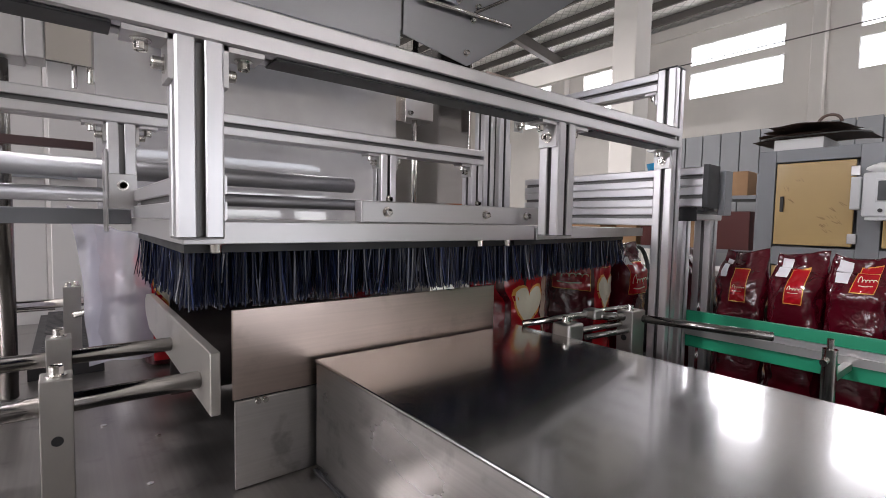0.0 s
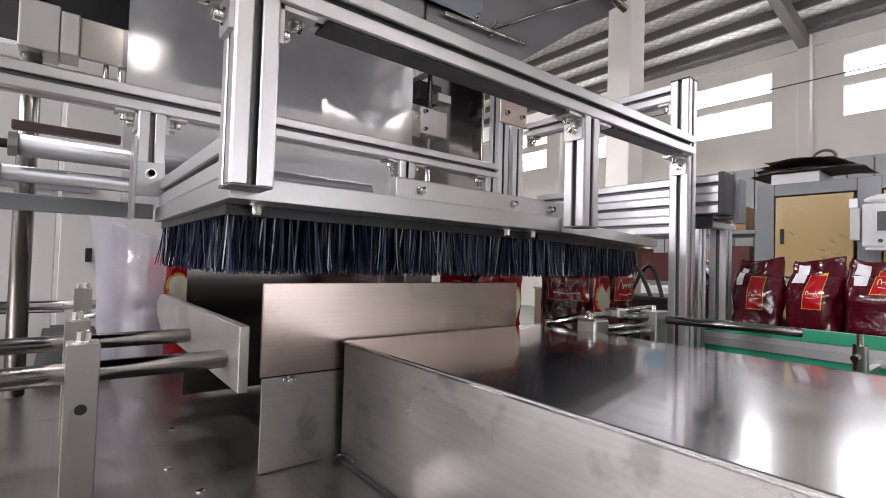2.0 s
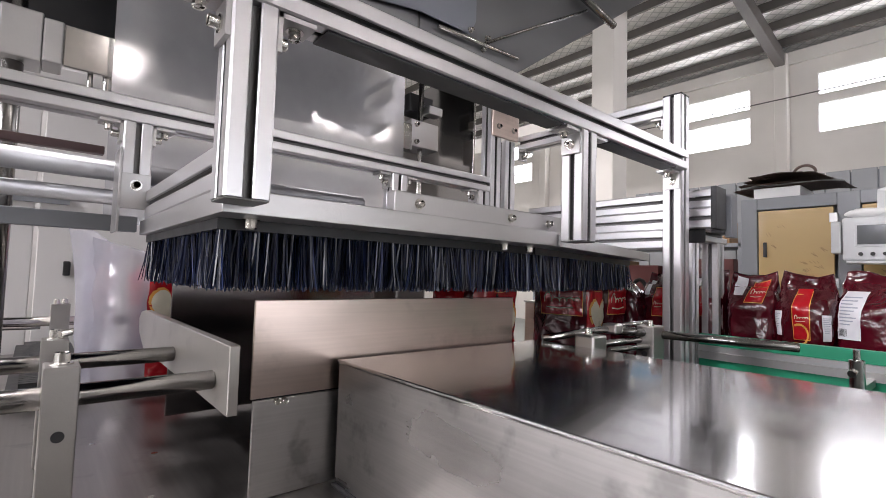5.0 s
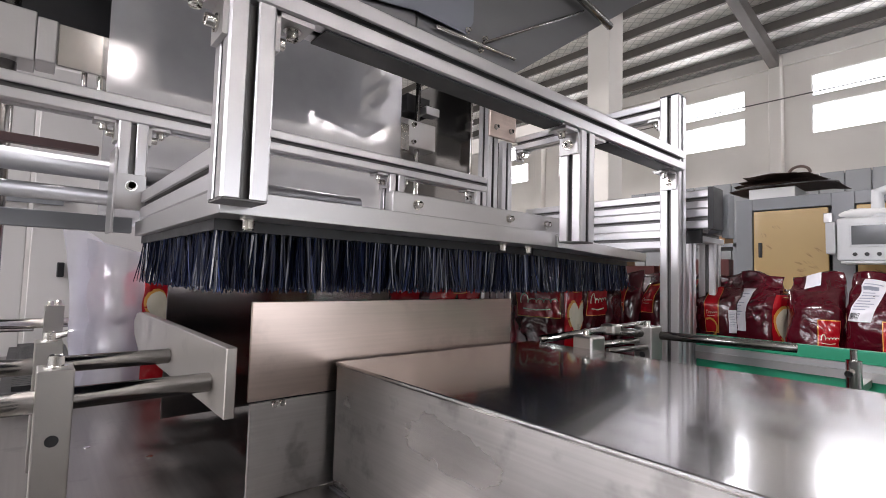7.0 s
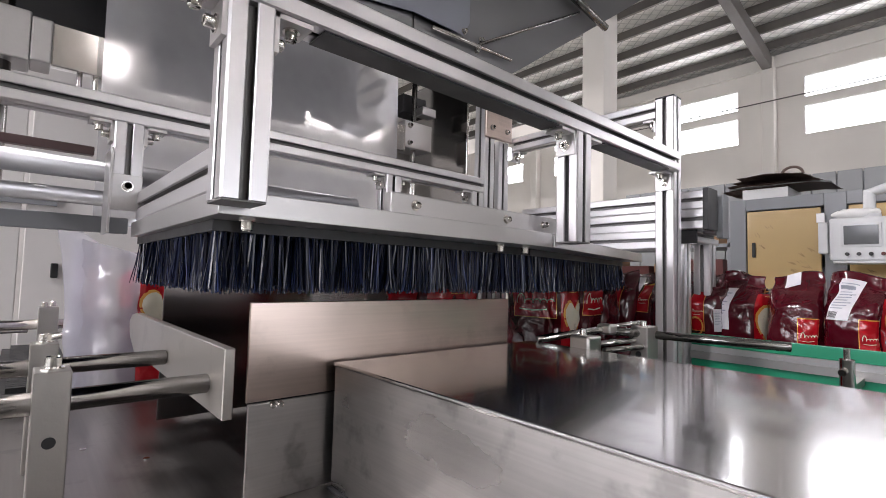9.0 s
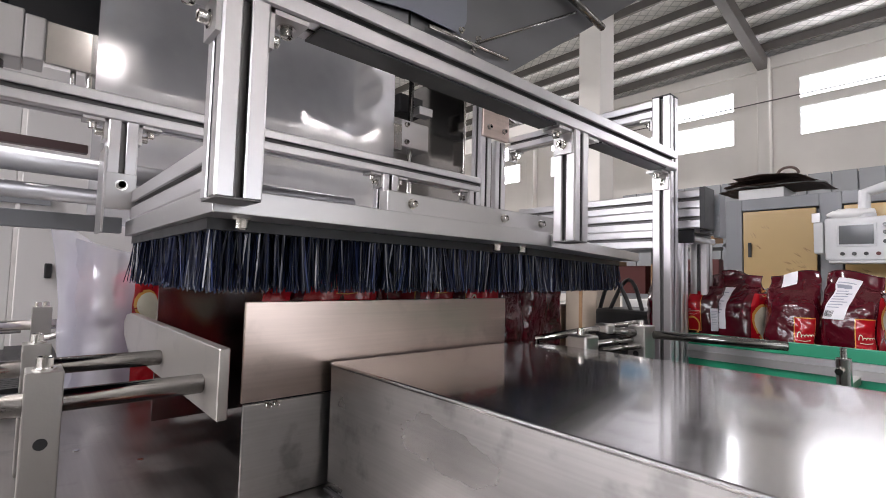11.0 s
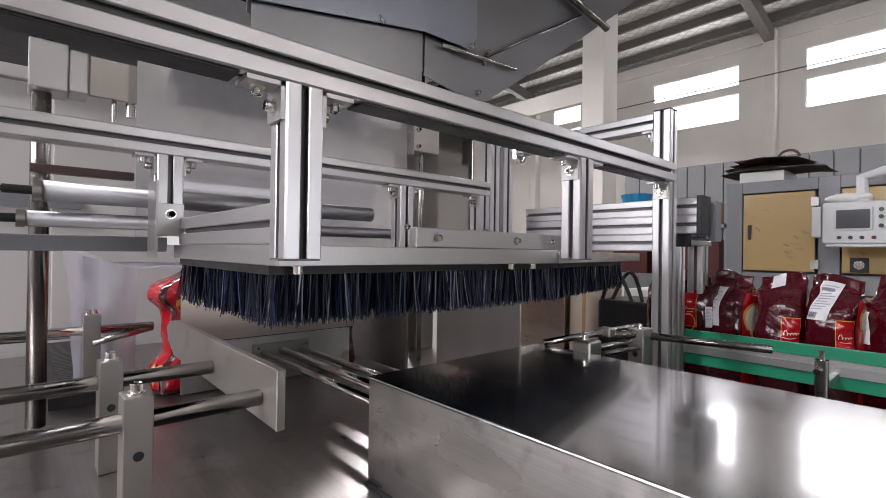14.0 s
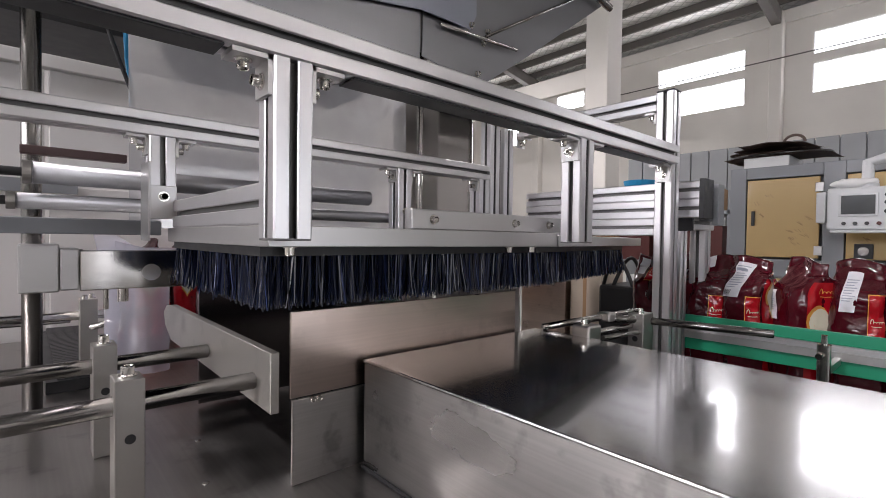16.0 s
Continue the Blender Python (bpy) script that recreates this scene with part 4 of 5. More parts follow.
rod("hinge_rod", (0.70, 0.938, 1.775), (0.984, 0.938, 1.789), 0.005, ROD, ch)
rod("brace_rod", (0.86, 0.94, 1.79), (1.32, 0.94, 2.06), 0.004, DARKROD, ch)
for x, z in ((0.80, 1.80), (0.84, 1.69), (0.86, 1.775), (0.875, 1.81)):
    bolt((x, 0.934 if x < 0.81 else 0.949, z), (0, -1, 0), 0.0055, ch)
rod("edge_bar", (1.18, 0.93, 2.10), (1.47, 0.93, 2.06), 0.012, DARKROD, ch)

# right side: bars, clamp blocks and the conveyor guide
rg = thing("lane_guide", (1.0, 0.65, 0.9), "round guide bars with clamp blocks beside the feed lane", "guide")
rod("round_bar", (0.975, 0.552, 1.082), (1.035, 0.322, 1.080), 0.0082, DARKROD, rg)
rod("round_bar", (0.762, 0.668, 1.073), (0.878, 0.592, 1.094), 0.0072, ROD, rg)
rod("round_bar", (0.885, 0.588, 1.090), (0.945, 0.556, 1.086), 0.0085, DARKROD, rg)
rod("adjusting_rod", (0.890, 0.588, 1.099), (0.950, 0.552, 1.107), 0.0042, ROD, rg)
rod("round_bar", (0.81, 0.577, 1.070), (0.948, 0.562, 1.072), 0.006, ROD, rg)
rod("round_bar", (0.812, 0.556, 1.062), (0.95, 0.546, 1.060), 0.0055, DARKROD, rg)
part("knuckle", B(0.868, 0.898, 0.575, 0.605, 1.084, 1.104, bevel=0.004), CLAMP, rg)
rod("edge_bar", (0.776, 0.305, 1.0555), (0.776, 0.565, 1.0555), 0.0085, DARKROD, rg)
part("edge_rail", B(0.770, 0.800, -0.88, 0.56, 1.030, 1.048, bevel=0.002), DARKROD, rg)
cp = part("clamp_block", B(0.938, 0.985, 0.535, 0.570, 0.9, 1.1, bevel=0.002), CLAMP, rg)
bolt((0.950, 0.548, 1.1), (0, 0, 1), 0.006, cp)
part("screw_hole", C((0.9375, 0.553, 1.045), (0.939, 0.553, 1.045), 0.006), BLACK, cp)
cp = part("clamp_block", B(0.770, 0.815, 0.562, 0.602, 1.055, 1.088, bevel=0.004), CLAMP, rg)
bolt((0.79, 0.585, 1.088), (0, 0, 1), 0.0065, cp)
part("support_post", C((0.79, 0.585, 0.9), (0.79, 0.585, 1.055), 0.009), ROD, cp)

cv = thing("infeed_conveyor", (1.36, 0.0, 0.0), "infeed conveyor with green plastic guide strips and slat chain", "conveyor")
part("guide_strip", B(1.25, 1.258, -1.6, 0.572, 1.040, 1.067, bevel=0.0015), GREEN, cv, "green plastic guide strip")
part("guide_profile", B(1.246, 1.256, -1.6, 0.572, 1.026, 1.0395), ALU, cv)
part("guide_profile", B(1.243, 1.256, -1.6, 0.572, 1.008, 1.0255), ALU_FLAT, cv)
part("guide_strip", B(1.25, 1.258, -1.6, 0.572, 0.978, 1.0075, bevel=0.0015), GREEN, cv, "green plastic guide strip")
part("guide_strip", B(1.25, 1.262, -1.6, 0.572, 0.888, 0.912, bevel=0.0015), GREEN, cv, "green plastic wear strip")
part("guide_strip", B(1.464, 1.472, -1.6, 0.6, 1.040, 1.067, bevel=0.0015), GREEN, cv, "green plastic guide strip")
part("guide_profile", B(1.4725, 1.482, -1.6, 0.6, 0.96, 1.0395), ALU, cv)
part("side_frame", B(1.225, 1.2445, -1.6, 0.54, 0.76, 0.885), DARKROD, cv)
part("side_frame", B(1.475, 1.5, -1.6, 1.0, 0.76, 0.89), DARKROD, cv)
part("bed", B(1.2446, 1.4748, -1.6, 1.0, 0.80, 0.868), BLACK, cv)
for k in range(64):
    y = -1.59 + k * 0.04
    part("slat", B(1.264, 1.455, y, y + 0.036, 0.8685, 0.88), BELT, cv)
for y in (0.257, -0.25, -0.8):
    pn = part("pin_post", C((1.105, y, 0.9045), (1.105, y, 1.062), 0.0115), ROD, cv, smooth=False)
    part("pin_tip", C((1.105, y, 1.062), (1.105, y, 1.08), 0.0055), CHROME, pn)
    part("cross_bolt", C((1.082, y + 0.004, 1.04), (1.116, y, 1.047), 0.006), CHROME, pn)
    part("pin_foot", B(1.085, 1.125, y - 0.02, y + 0.02, 0.9, 0.9045), CLAMP, pn)
    part("pin_arm", B(1.117, 1.2432, y - 0.006, y + 0.006, 1.0, 1.014), CLAMP, pn)
for y in (-1.4, -0.2, 0.9):
    for x in (1.24, 1.46):
        part("leg", B(x, x + 0.04, y, y + 0.04, 0, 0.76), ALU, cv)
# feed lane floor behind the pusher
single("lane_floor", B(0.86, 1.2455, 0.705, 0.955, 0.9005, 0.9035), BELT, "dark low-friction strip under the feed lane", "lane floor")

# clutter seen below the brushes, beyond the feed lane
bb = thing("black_carry_bag", (1.7, 0.92, 0.82), "black carry bag with cord handles on a steel stand", "bag")
part("body", B(1.60, 1.85, 0.79, 1.03, 0.82, 1.09, bevel=0.012), BLACK, bb)
for y0, lean in ((0.86, 0.02), (0.90, -0.015)):
    part("handle", tube(bmesh.new(), [(1.62 + lean * math.sin(math.pi * i / 10), y0 + 0.12 * (i / 10), 1.085 + 0.11 * math.sin(math.pi * i / 10)) for i in range(11)], 0.007), BLACK, bb)
single("side_stand", B(1.58, 2.1, 0.6, 1.6, 0.0, 0.818, bevel=0.004), STEEL, "plain steel stand beside the machine", "stand")
single("white_sheet_stack", B(1.86, 2.05, 0.72, 1.04, 0.82, 1.118, bevel=0.006), FOAM, "white foam block behind the black bag", "block")
ct = thing("open_carton", (1.72, 1.12, 0.82), "pale brown carton on the steel stand", "box")
part("body", B(1.64, 1.82, 1.045, 1.18, 0.82, 1.17, bevel=0.003), PALECARD, ct)
part("tape", B(1.6385, 1.6395, 1.105, 1.12, 0.83, 1.16), CARD, ct, "brown tape")
bx = thing("steel_box", (1.72, 1.3, 0.82), "stainless box on the stand, brown reflection painted into its colour", "box")
# the brown that the steel reflects comes from the tinted base colour
part("body", B(1.62, 1.85, 1.19, 1.42, 0.82, 1.085, bevel=0.003), WARM, bx)
part("lid", B(1.615, 1.855, 1.185, 1.425, 1.0855, 1.094, bevel=0.002), STEEL, bx)
vt = thing("valve_terminal", (1.3, 1.5, 0.8975), "steel valve block with brown covers", "valve block")
part("block", B(1.02, 1.10, 1.42, 1.50, 0.8985, 1.08, bevel=0.006), STEEL, vt)
part("cover", B(0.86, 1.0, 1.72, 1.86, 0.8985, 1.0, bevel=0.004), CARD, vt)
part("cover", B(1.01, 1.1, 1.72, 1.86, 0.8985, 1.03, bevel=0.004), CARD, vt)
part("housing", B(1.02, 1.18, 1.20, 1.25, 1.29, 1.33, bevel=0.003), ORANGE, vt)
part("housing_post", B(1.06, 1.09, 1.21, 1.24, 0.8985, 1.29), STEEL, vt)

# ---- pusher ----
pu = thing("pusher", (0.47, 0.70, 0.905), "stainless pusher plate on guide rods, warm reflection painted into its colour", "pusher")
# copper tint stands in for a warm reflection on stainless
part("upper_plate", B(0.226, 0.713, 0.701, 0.706, 1.0265, 1.150, bevel=0.0008), WARM, pu, "smooth plate with a copper-toned reflection painted into its colour")
part("lower_plate", B(0.229, 0.70, 0.701, 0.706, 0.9012, 1.024, bevel=0.0008), SMUDGED, pu)
part("back_rib", B(0.24, 0.70, 0.7062, 0.716, 1.0, 1.06, bevel=0.001), BLACK, pu)
bolt((0.258, 0.7008, 1.021), (0, -1, 0), 0.004, pu, washer=False)
bolt((0.268, 0.7008, 1.021), (0, -1, 0), 0.004, pu, washer=False)
pb = part("rod_bracket", B(0.40, 0.56, 0.689, 0.7008, 0.962, 1.005, bevel=0.001), CLAMP, pu)
for x in (0.412, 0.548):
    for z in (0.972, 0.995):
        bolt((x, 0.689, z), (0, -1, 0), 0.003, pb, washer=False)
rod("guide_rod", (0.425, 0.03, 0.982), (0.425, 0.689, 0.982), 0.008, ROD, pu)
rod("guide_rod", (0.535, 0.03, 0.982), (0.535, 0.689, 0.982), 0.008, ROD, pu)
rod("piston_rod", (0.48, 0.03, 0.982), (0.48, 0.689, 0.982), 0.011, ROD, pu)

# shutter between the row and the bag chamber
sh = thing("shutter", (0.47, 1.13, 0.905), "dark polished shutter plate before the bag chamber", "shutter")
part("shutter_plate", B(0.216, 0.738, 1.128, 1.132, 0.906, 1.158, bevel=0.0008), SHUT, sh)
part("stiffener", B(0.23, 0.72, 1.1325, 1.145, 0.91, 0.93), CLAMP, sh)

# gate that closes the feed lane
gt = thing("lane_gate", (0.75, 0.8, 0.905), "stainless gate plate that closes the feed lane", "gate")
part("gate_plate", B(0.742, 0.746, 0.715, 0.99, 0.906, 1.160, bevel=0.0008), STEEL, gt)
part("gate_arm", B(0.7465, 0.762, 0.97, 0.985, 0.92, 0.99), CLAMP, gt)

# ---- bags ----
BW, BD, BH = 0.112, 0.128, 0.335


def bag_point(theta, z, off=0.0, seed=0.0):
    """A point of the filled bag's skin: theta 0 looks along -x, 90 degrees along -y."""
    u = z / BH
    ka = 1.0 - 0.10 * max(0.0, u - 0.78) / 0.22 - 0.06 * (1 - min(1, u / 0.06))
    kb = 1.0 - 0.06 * (1 - min(1, u / 0.06))
    if u > 0.76:
        q = min(1.0, (u - 0.76) / 0.2)
        kb *= 1 - 0.93 * q * q * (3 - 2 * q)
    c, s = math.cos(theta), math.sin(theta)
    e = 0.55
    x = -math.copysign(abs(c) ** e, c) * (BD / 2 * kb)
    y = -math.copysign(abs(s) ** e, s) * (BW / 2 * ka)
    if seed > 20 and x < 0:
        # soft bulge above and below the bar that presses on this bag
        d = abs(z - 0.148)
        q = max(0.0, min(1.0, (d - 0.05) / 0.04))
        x *= 1 + 0.5 * q * q * (3 - 2 * q) * min(1.0, max(0.0, (BH - z) / 0.06))
    p = Vector((x, y, z))
    n = Vector((-c, -s, 0))
    w = noise.noise(Vector((x * 22, y * 22, z * 13 + seed))) * 0.008 + noise.noise(Vector((x * 55, y * 55, z * 38 + seed))) * 0.003 + noise.noise(Vector((x * 110, y * 110, z * 80 + seed))) * 0.0016
    lean = 0.010 * math.sin(u * 2.2 + seed) * u
    if u > 0.9:
        p.x += 0.008 * math.sin(y * 70 + seed) + 0.006 * (u - 0.9) * 10
        p.z += 0.008 * math.sin(y * 45 + seed * 2)
    return p + n * (w + off) + Vector((lean, 0, 0))


def bag_patch(u0, u1, z0, z1, off, seed, nu=10, nz=12):
    bm = bmesh.new()
    g = [[bm.verts.new(bag_point(u0 + (u1 - u0) * i / nu, z0 + (z1 - z0) * j / nz, off, seed)) for i in range(nu + 1)] for j in range(nz + 1)]
    for j in range(nz):
        for i in range(nu):
            bm.faces.new((g[j][i], g[j][i + 1], g[j + 1][i + 1], g[j + 1][i]))
    return bm


def face_theta(face, s):
    """The angle of the skin at a place s (-1 to 1) across one of the four faces."""
    e = 0.55
    a = math.atan2(abs(s) ** (1 / e), 1.0)
    return face + math.copysign(a, s)


def heart_patch(face, zc, size, off, seed, shift=0.0):
    bm = bmesh.new()
    n, rings = 30, 5
    loops = []
    for r in range(1, rings + 1):
        lp = []
        for i in range(n):
            t = 2 * math.pi * i / n
            hx = 16 * math.sin(t) ** 3 / 16
            hz = (13 * math.cos(t) - 5 * math.cos(2 * t) - 2 * math.cos(3 * t) - math.cos(4 * t)) / 16
            k = r / rings
            s = hx * k * size / (BD / 2)
            lp.append(bm.verts.new(bag_point(face_theta(face, max(-0.99, min(0.99, s + shift + 0.12 * (hz * k)))), zc + hz * k * size * 1.25, off, seed)))
        loops.append(lp)
    cen = bm.verts.new(bag_point(face_theta(face, shift + 0.0001), zc, off, seed))
    for i in range(n):
        j = (i + 1) % n
        bm.faces.new((cen, loops[0][i], loops[0][j]))
        for r in range(rings - 1):
            bm.faces.new((loops[r][i], loops[r + 1][i], loops[r + 1][j], loops[r][j]))
    bmesh.ops.recalc_face_normals(bm, faces=bm.faces)
    return bm


def strip_patch(face, s0, s1, z0, z1, off, seed, nu=14, nz=18, shear=0.0):
    bm = bmesh.new()
    g = [[bm.verts.new(bag_point(face_theta(face, s0 + (s1 - s0) * i / nu + shear * (z0 + (z1 - z0) * j / nz - 0.25) + 0.0003), z0 + (z1 - z0) * j / nz, off, seed)) for i in range(nu + 1)] for j in range(nz + 1)]
    for j in range(nz):
        for i in range(nu):
            bm.faces.new((g[j][i], g[j][i + 1], g[j + 1][i + 1], g[j + 1][i]))
    return bm


def script_strokes(face, s0, zc, off, seed, scale=1.0):
    """Flowing strokes in place of the unreadable script."""
    bm = bmesh.new()
    word = []
    for i in range(45):
        t = i / 44
        tall = 0.95 if t < 0.2 else 0.4
        word.append((t - 0.045 * math.sin(t * 31), -0.25 + 0.25 * t + tall * (0.5 - 0.5 * math.cos(t * 31)) * (1 - 0.3 * t)))
    strokes = [word, [(0.05, -0.75), (0.4, -0.85), (0.8, -0.7)]]
    half = BW / 2
    for line in strokes:
        pts = []
        for (a, h), (a2, h2) in zip(line, line[1:]):
            for k in range(4):
                q = k / 4
                pts.append((s0 * half + (a + (a2 - a) * q) * scale * half, (h + (h2 - h) * q) * 0.021 * scale))
        pts.append((s0 * half + line[-1][0] * scale * half, line[-1][1] * 0.021 * scale))
        up, dn = [], []
        for i, (u, v) in enumerate(pts):
            u1, v1 = pts[max(0, i - 1)]
            u2, v2 = pts[min(len(pts) - 1, i + 1)]
            l = math.hypot(u2 - u1, v2 - v1) or 1
            nu_, nv_ = -(v2 - v1) / l * 0.0012 * scale, (u2 - u1) / l * 0.0012 * scale
            for lst, sg_ in ((up, 1), (dn, -1)):
                ss = max(-0.97, min(0.97, (u + sg_ * nu_) / half))
                lst.append(bm.verts.new(bag_point(face_theta(face, ss + 0.0003), zc + v + sg_ * nv_, off, seed)))
        for i in range(len(pts) - 1):
            bm.faces.new((dn[i], dn[i + 1], up[i + 1], up[i]))
    return bm


BAG_LABEL = "glossy maroon and red foil bag with cream heart print"
H = math.pi / 2
FRONT, NEAR, BACK, FAR = 0.0, H, math.pi, -H


def join(bms):
    """Several bmeshes as one."""
    bm = bmesh.new()
    for q in bms:
        me = bpy.data.meshes.new("tmp")
        q.to_mesh(me)
        q.free()
        bm.from_mesh(me)
        bpy.data.meshes.remove(me)
    return bm


def coffee_bag(seed, w, d, prints, label=BAG_LABEL):
    """A filled gusset bag at the world origin, standing on z = 0: w wide on its front and back, d deep on its sides.
    prints lists what its faces show: red panels, full red sides with a heart, paper labels, gold rings."""
    global BW, BD
    BW, BD = w, d
    b = thing("foil_bag", (0, 0, 0), label, "bag", "foil bags")
    bm = bmesh.new()
    nu, nz = 84, 56
    g = [[bm.verts.new(bag_point(2 * math.pi * i / nu, BH * j / nz, 0, seed)) for i in range(nu)] for j in range(nz + 1)]
    for j in range(nz):
        for i in range(nu):
            bm.faces.new((g[j][i], g[j][(i + 1) % nu], g[j + 1][(i + 1) % nu], g[j + 1][i]))
    bm.faces.new(g[0][::-1])
    bm.faces.new(g[nz])
    part("body", bm, MAROON, b, smooth=True)
    o1, o2, o3 = 0.0009, 0.0016, 0.0023
    for kind, f, *a in prints:
        if kind == "panel":
            s0, s1, z0, z1, shear = a
            p = part("red_panel", strip_patch(f, s0, s1, z0, z1, o2, seed, shear=shear), RED, b, "red printed panel", True)
            part("gold_edge", strip_patch(f, s0 - 0.03, s1 + 0.03, z0 - 0.002, z1 + 0.002, o1, seed, shear=shear), GOLD, b, "thin gold line", True)
            k = (s1 - s0) * 0.8
            part("script_print", script_strokes(f, s0 + (s1 - s0) * 0.12 + shear * ((z0 + z1) / 2 - 0.25), z0 + (z1 - z0) * 0.42, o3, seed, k), CREAM, p, "pale script lettering", True)
        elif kind == "heart":
            zc, size = a
            part("red_side", strip_patch(f, -0.82, 0.86, 0.012, 0.285, o1, seed, 22, 34), RED, b, "red printed side", True)
            part("heart_edge", heart_patch(f, zc, size * 1.17, o2, seed), GOLD, b, "gold heart outline", True)
            part("heart", heart_patch(f, zc, size, o3, seed), CREAM, b, "cream heart", True)
            part("script_print", script_strokes(f, -0.3, zc + size * 1.25 + 0.022, o3, seed, 0.6), GOLD, b, "gold script lettering", True)
        elif kind == "paper":
            s0, s1, z0, z1, shear = a
            lb = part("paper_label", strip_patch(f, s0, s1, z0, z1, o2, seed, shear=shear), LABEL, b, "white paper label", True)
            dz, ds = z1 - z0, s1 - s0
            bars = []
            for k in range(9):
                zz = z0 + dz * (0.3 + 0.07 * k)
                bars.append(strip_patch(f, s0 + ds * 0.1, s0 + ds * (0.62 + 0.11 * (k % 3)), zz, zz + dz * 0.026, o3, seed, 5, 1, shear))
            part("label_print", join(bars), INK, lb, "grey lines of small print")
            if dz > 0.08:
                part("barcode", join([strip_patch(f, s0 + ds * (0.1 + 0.045 * k), s0 + ds * (0.122 + 0.045 * k), z0 + dz * 0.06, z0 + dz * 0.22, o3, seed, 1, 2, shear) for k in range(9)]), BLACK, lb, "barcode lines")
        elif kind == "tag":
            s0, s1, z0, z1, shear = a
            part("price_label", strip_patch(f, s0, s1, z0, z1, o2, seed, shear=shear), LABEL, b, "small white label", True)
        elif kind == "ring":
            sc, zc = a
            part("gold_ring", join([strip_patch(f, sc + 0.3 * math.cos(0.22 * i - 2.0) - 0.035, sc + 0.3 * math.cos(0.22 * i - 2.0) + 0.035, zc + 0.022 * math.sin(0.22 * i - 2.0) - 0.0024, zc + 0.022 * math.sin(0.22 * i - 2.0) + 0.0024, o3 + 0.00002 * i, seed, 1, 1) for i in range(19)]), GOLD, b, "gold arc", True)
        elif kind == "squeezed":
            part("red_side", strip_patch(f, -0.7, 0.8, 0.012, 0.285, o1, seed, 22, 34), RED, b, "red printed side", True)
            part("heart_edge", heart_patch(f, 0.05, 0.026, o2, seed, 0.5), GOLD, b, "gold heart outline", True)
            part("heart", heart_patch(f, 0.05, 0.02, o3, seed, 0.5), CREAM, b, "cream heart", True)
    return b


LANE_Y, TURN_X, BELT_X, BELT_Y = 0.815, 1.255, 1.355, 0.715
ARC = math.pi / 2 * 0.1


def lane_place(d):
    """Where a bag stands d metres up the feed path: along the lane, round the bend, down the belt."""
    if d <= TURN_X:
        return d, LANE_Y, 0.902 if d < 1.2 else 0.902 - 0.02 * (d - 1.2) / 0.055
    if d <= TURN_X + ARC:
        a = (d - TURN_X) / 0.1
        return TURN_X + 0.1 * math.sin(a), BELT_Y + 0.1 * math.cos(a), 0.882
    return BELT_X, BELT_Y - (d - TURN_X - ARC), 0.882


HEARTS = [("heart", NEAR, 0.197, 0.039), ("heart", FAR, 0.197, 0.039)]
TAG = ("tag", FRONT, -0.92, -0.35, 0.28, 0.328, 1.2)
# the row of six that runs up the lane: d at rest three times, then in the row; yaw
lane_bags = [
    (coffee_bag(23.0, 0.112, 0.128, [("squeezed", FRONT)] + HEARTS), (0.842, 0.70, 0.60, 0.285), 0),
    (coffee_bag(3.7, 0.162, 0.124, [("panel", FRONT, -0.55, 0.95, 0.198, 0.285, 0.0)] + HEARTS), (1.172, 1.088, 0.993, 0.375), 8),
    (coffee_bag(8.1, 0.112, 0.120, [("panel", FRONT, -0.8, 0.8, 0.2, 0.285, 0.0), TAG]), (1.325, 1.205, 1.118, 0.46), 86),
    (coffee_bag(0.0, 0.105, 0.118, [TAG]), (1.52, 1.318, 1.226, 0.54), 94),
    (coffee_bag(5.2, 0.103, 0.1, [("panel", FRONT, -0.25, 0.35, 0.215, 0.29, 0.5), ("tag", FRONT, -1.0, -0.6, 0.27, 0.315, 1.0)]), (1.642, 1.425, 1.325, 0.615), 2),
    (coffee_bag(11.3, 0.105, 0.1, [TAG, ("panel", FRONT, -0.2, 0.4, 0.225, 0.3, 1.0)]), (1.755, 1.535, 1.405, 0.69), -3),
]
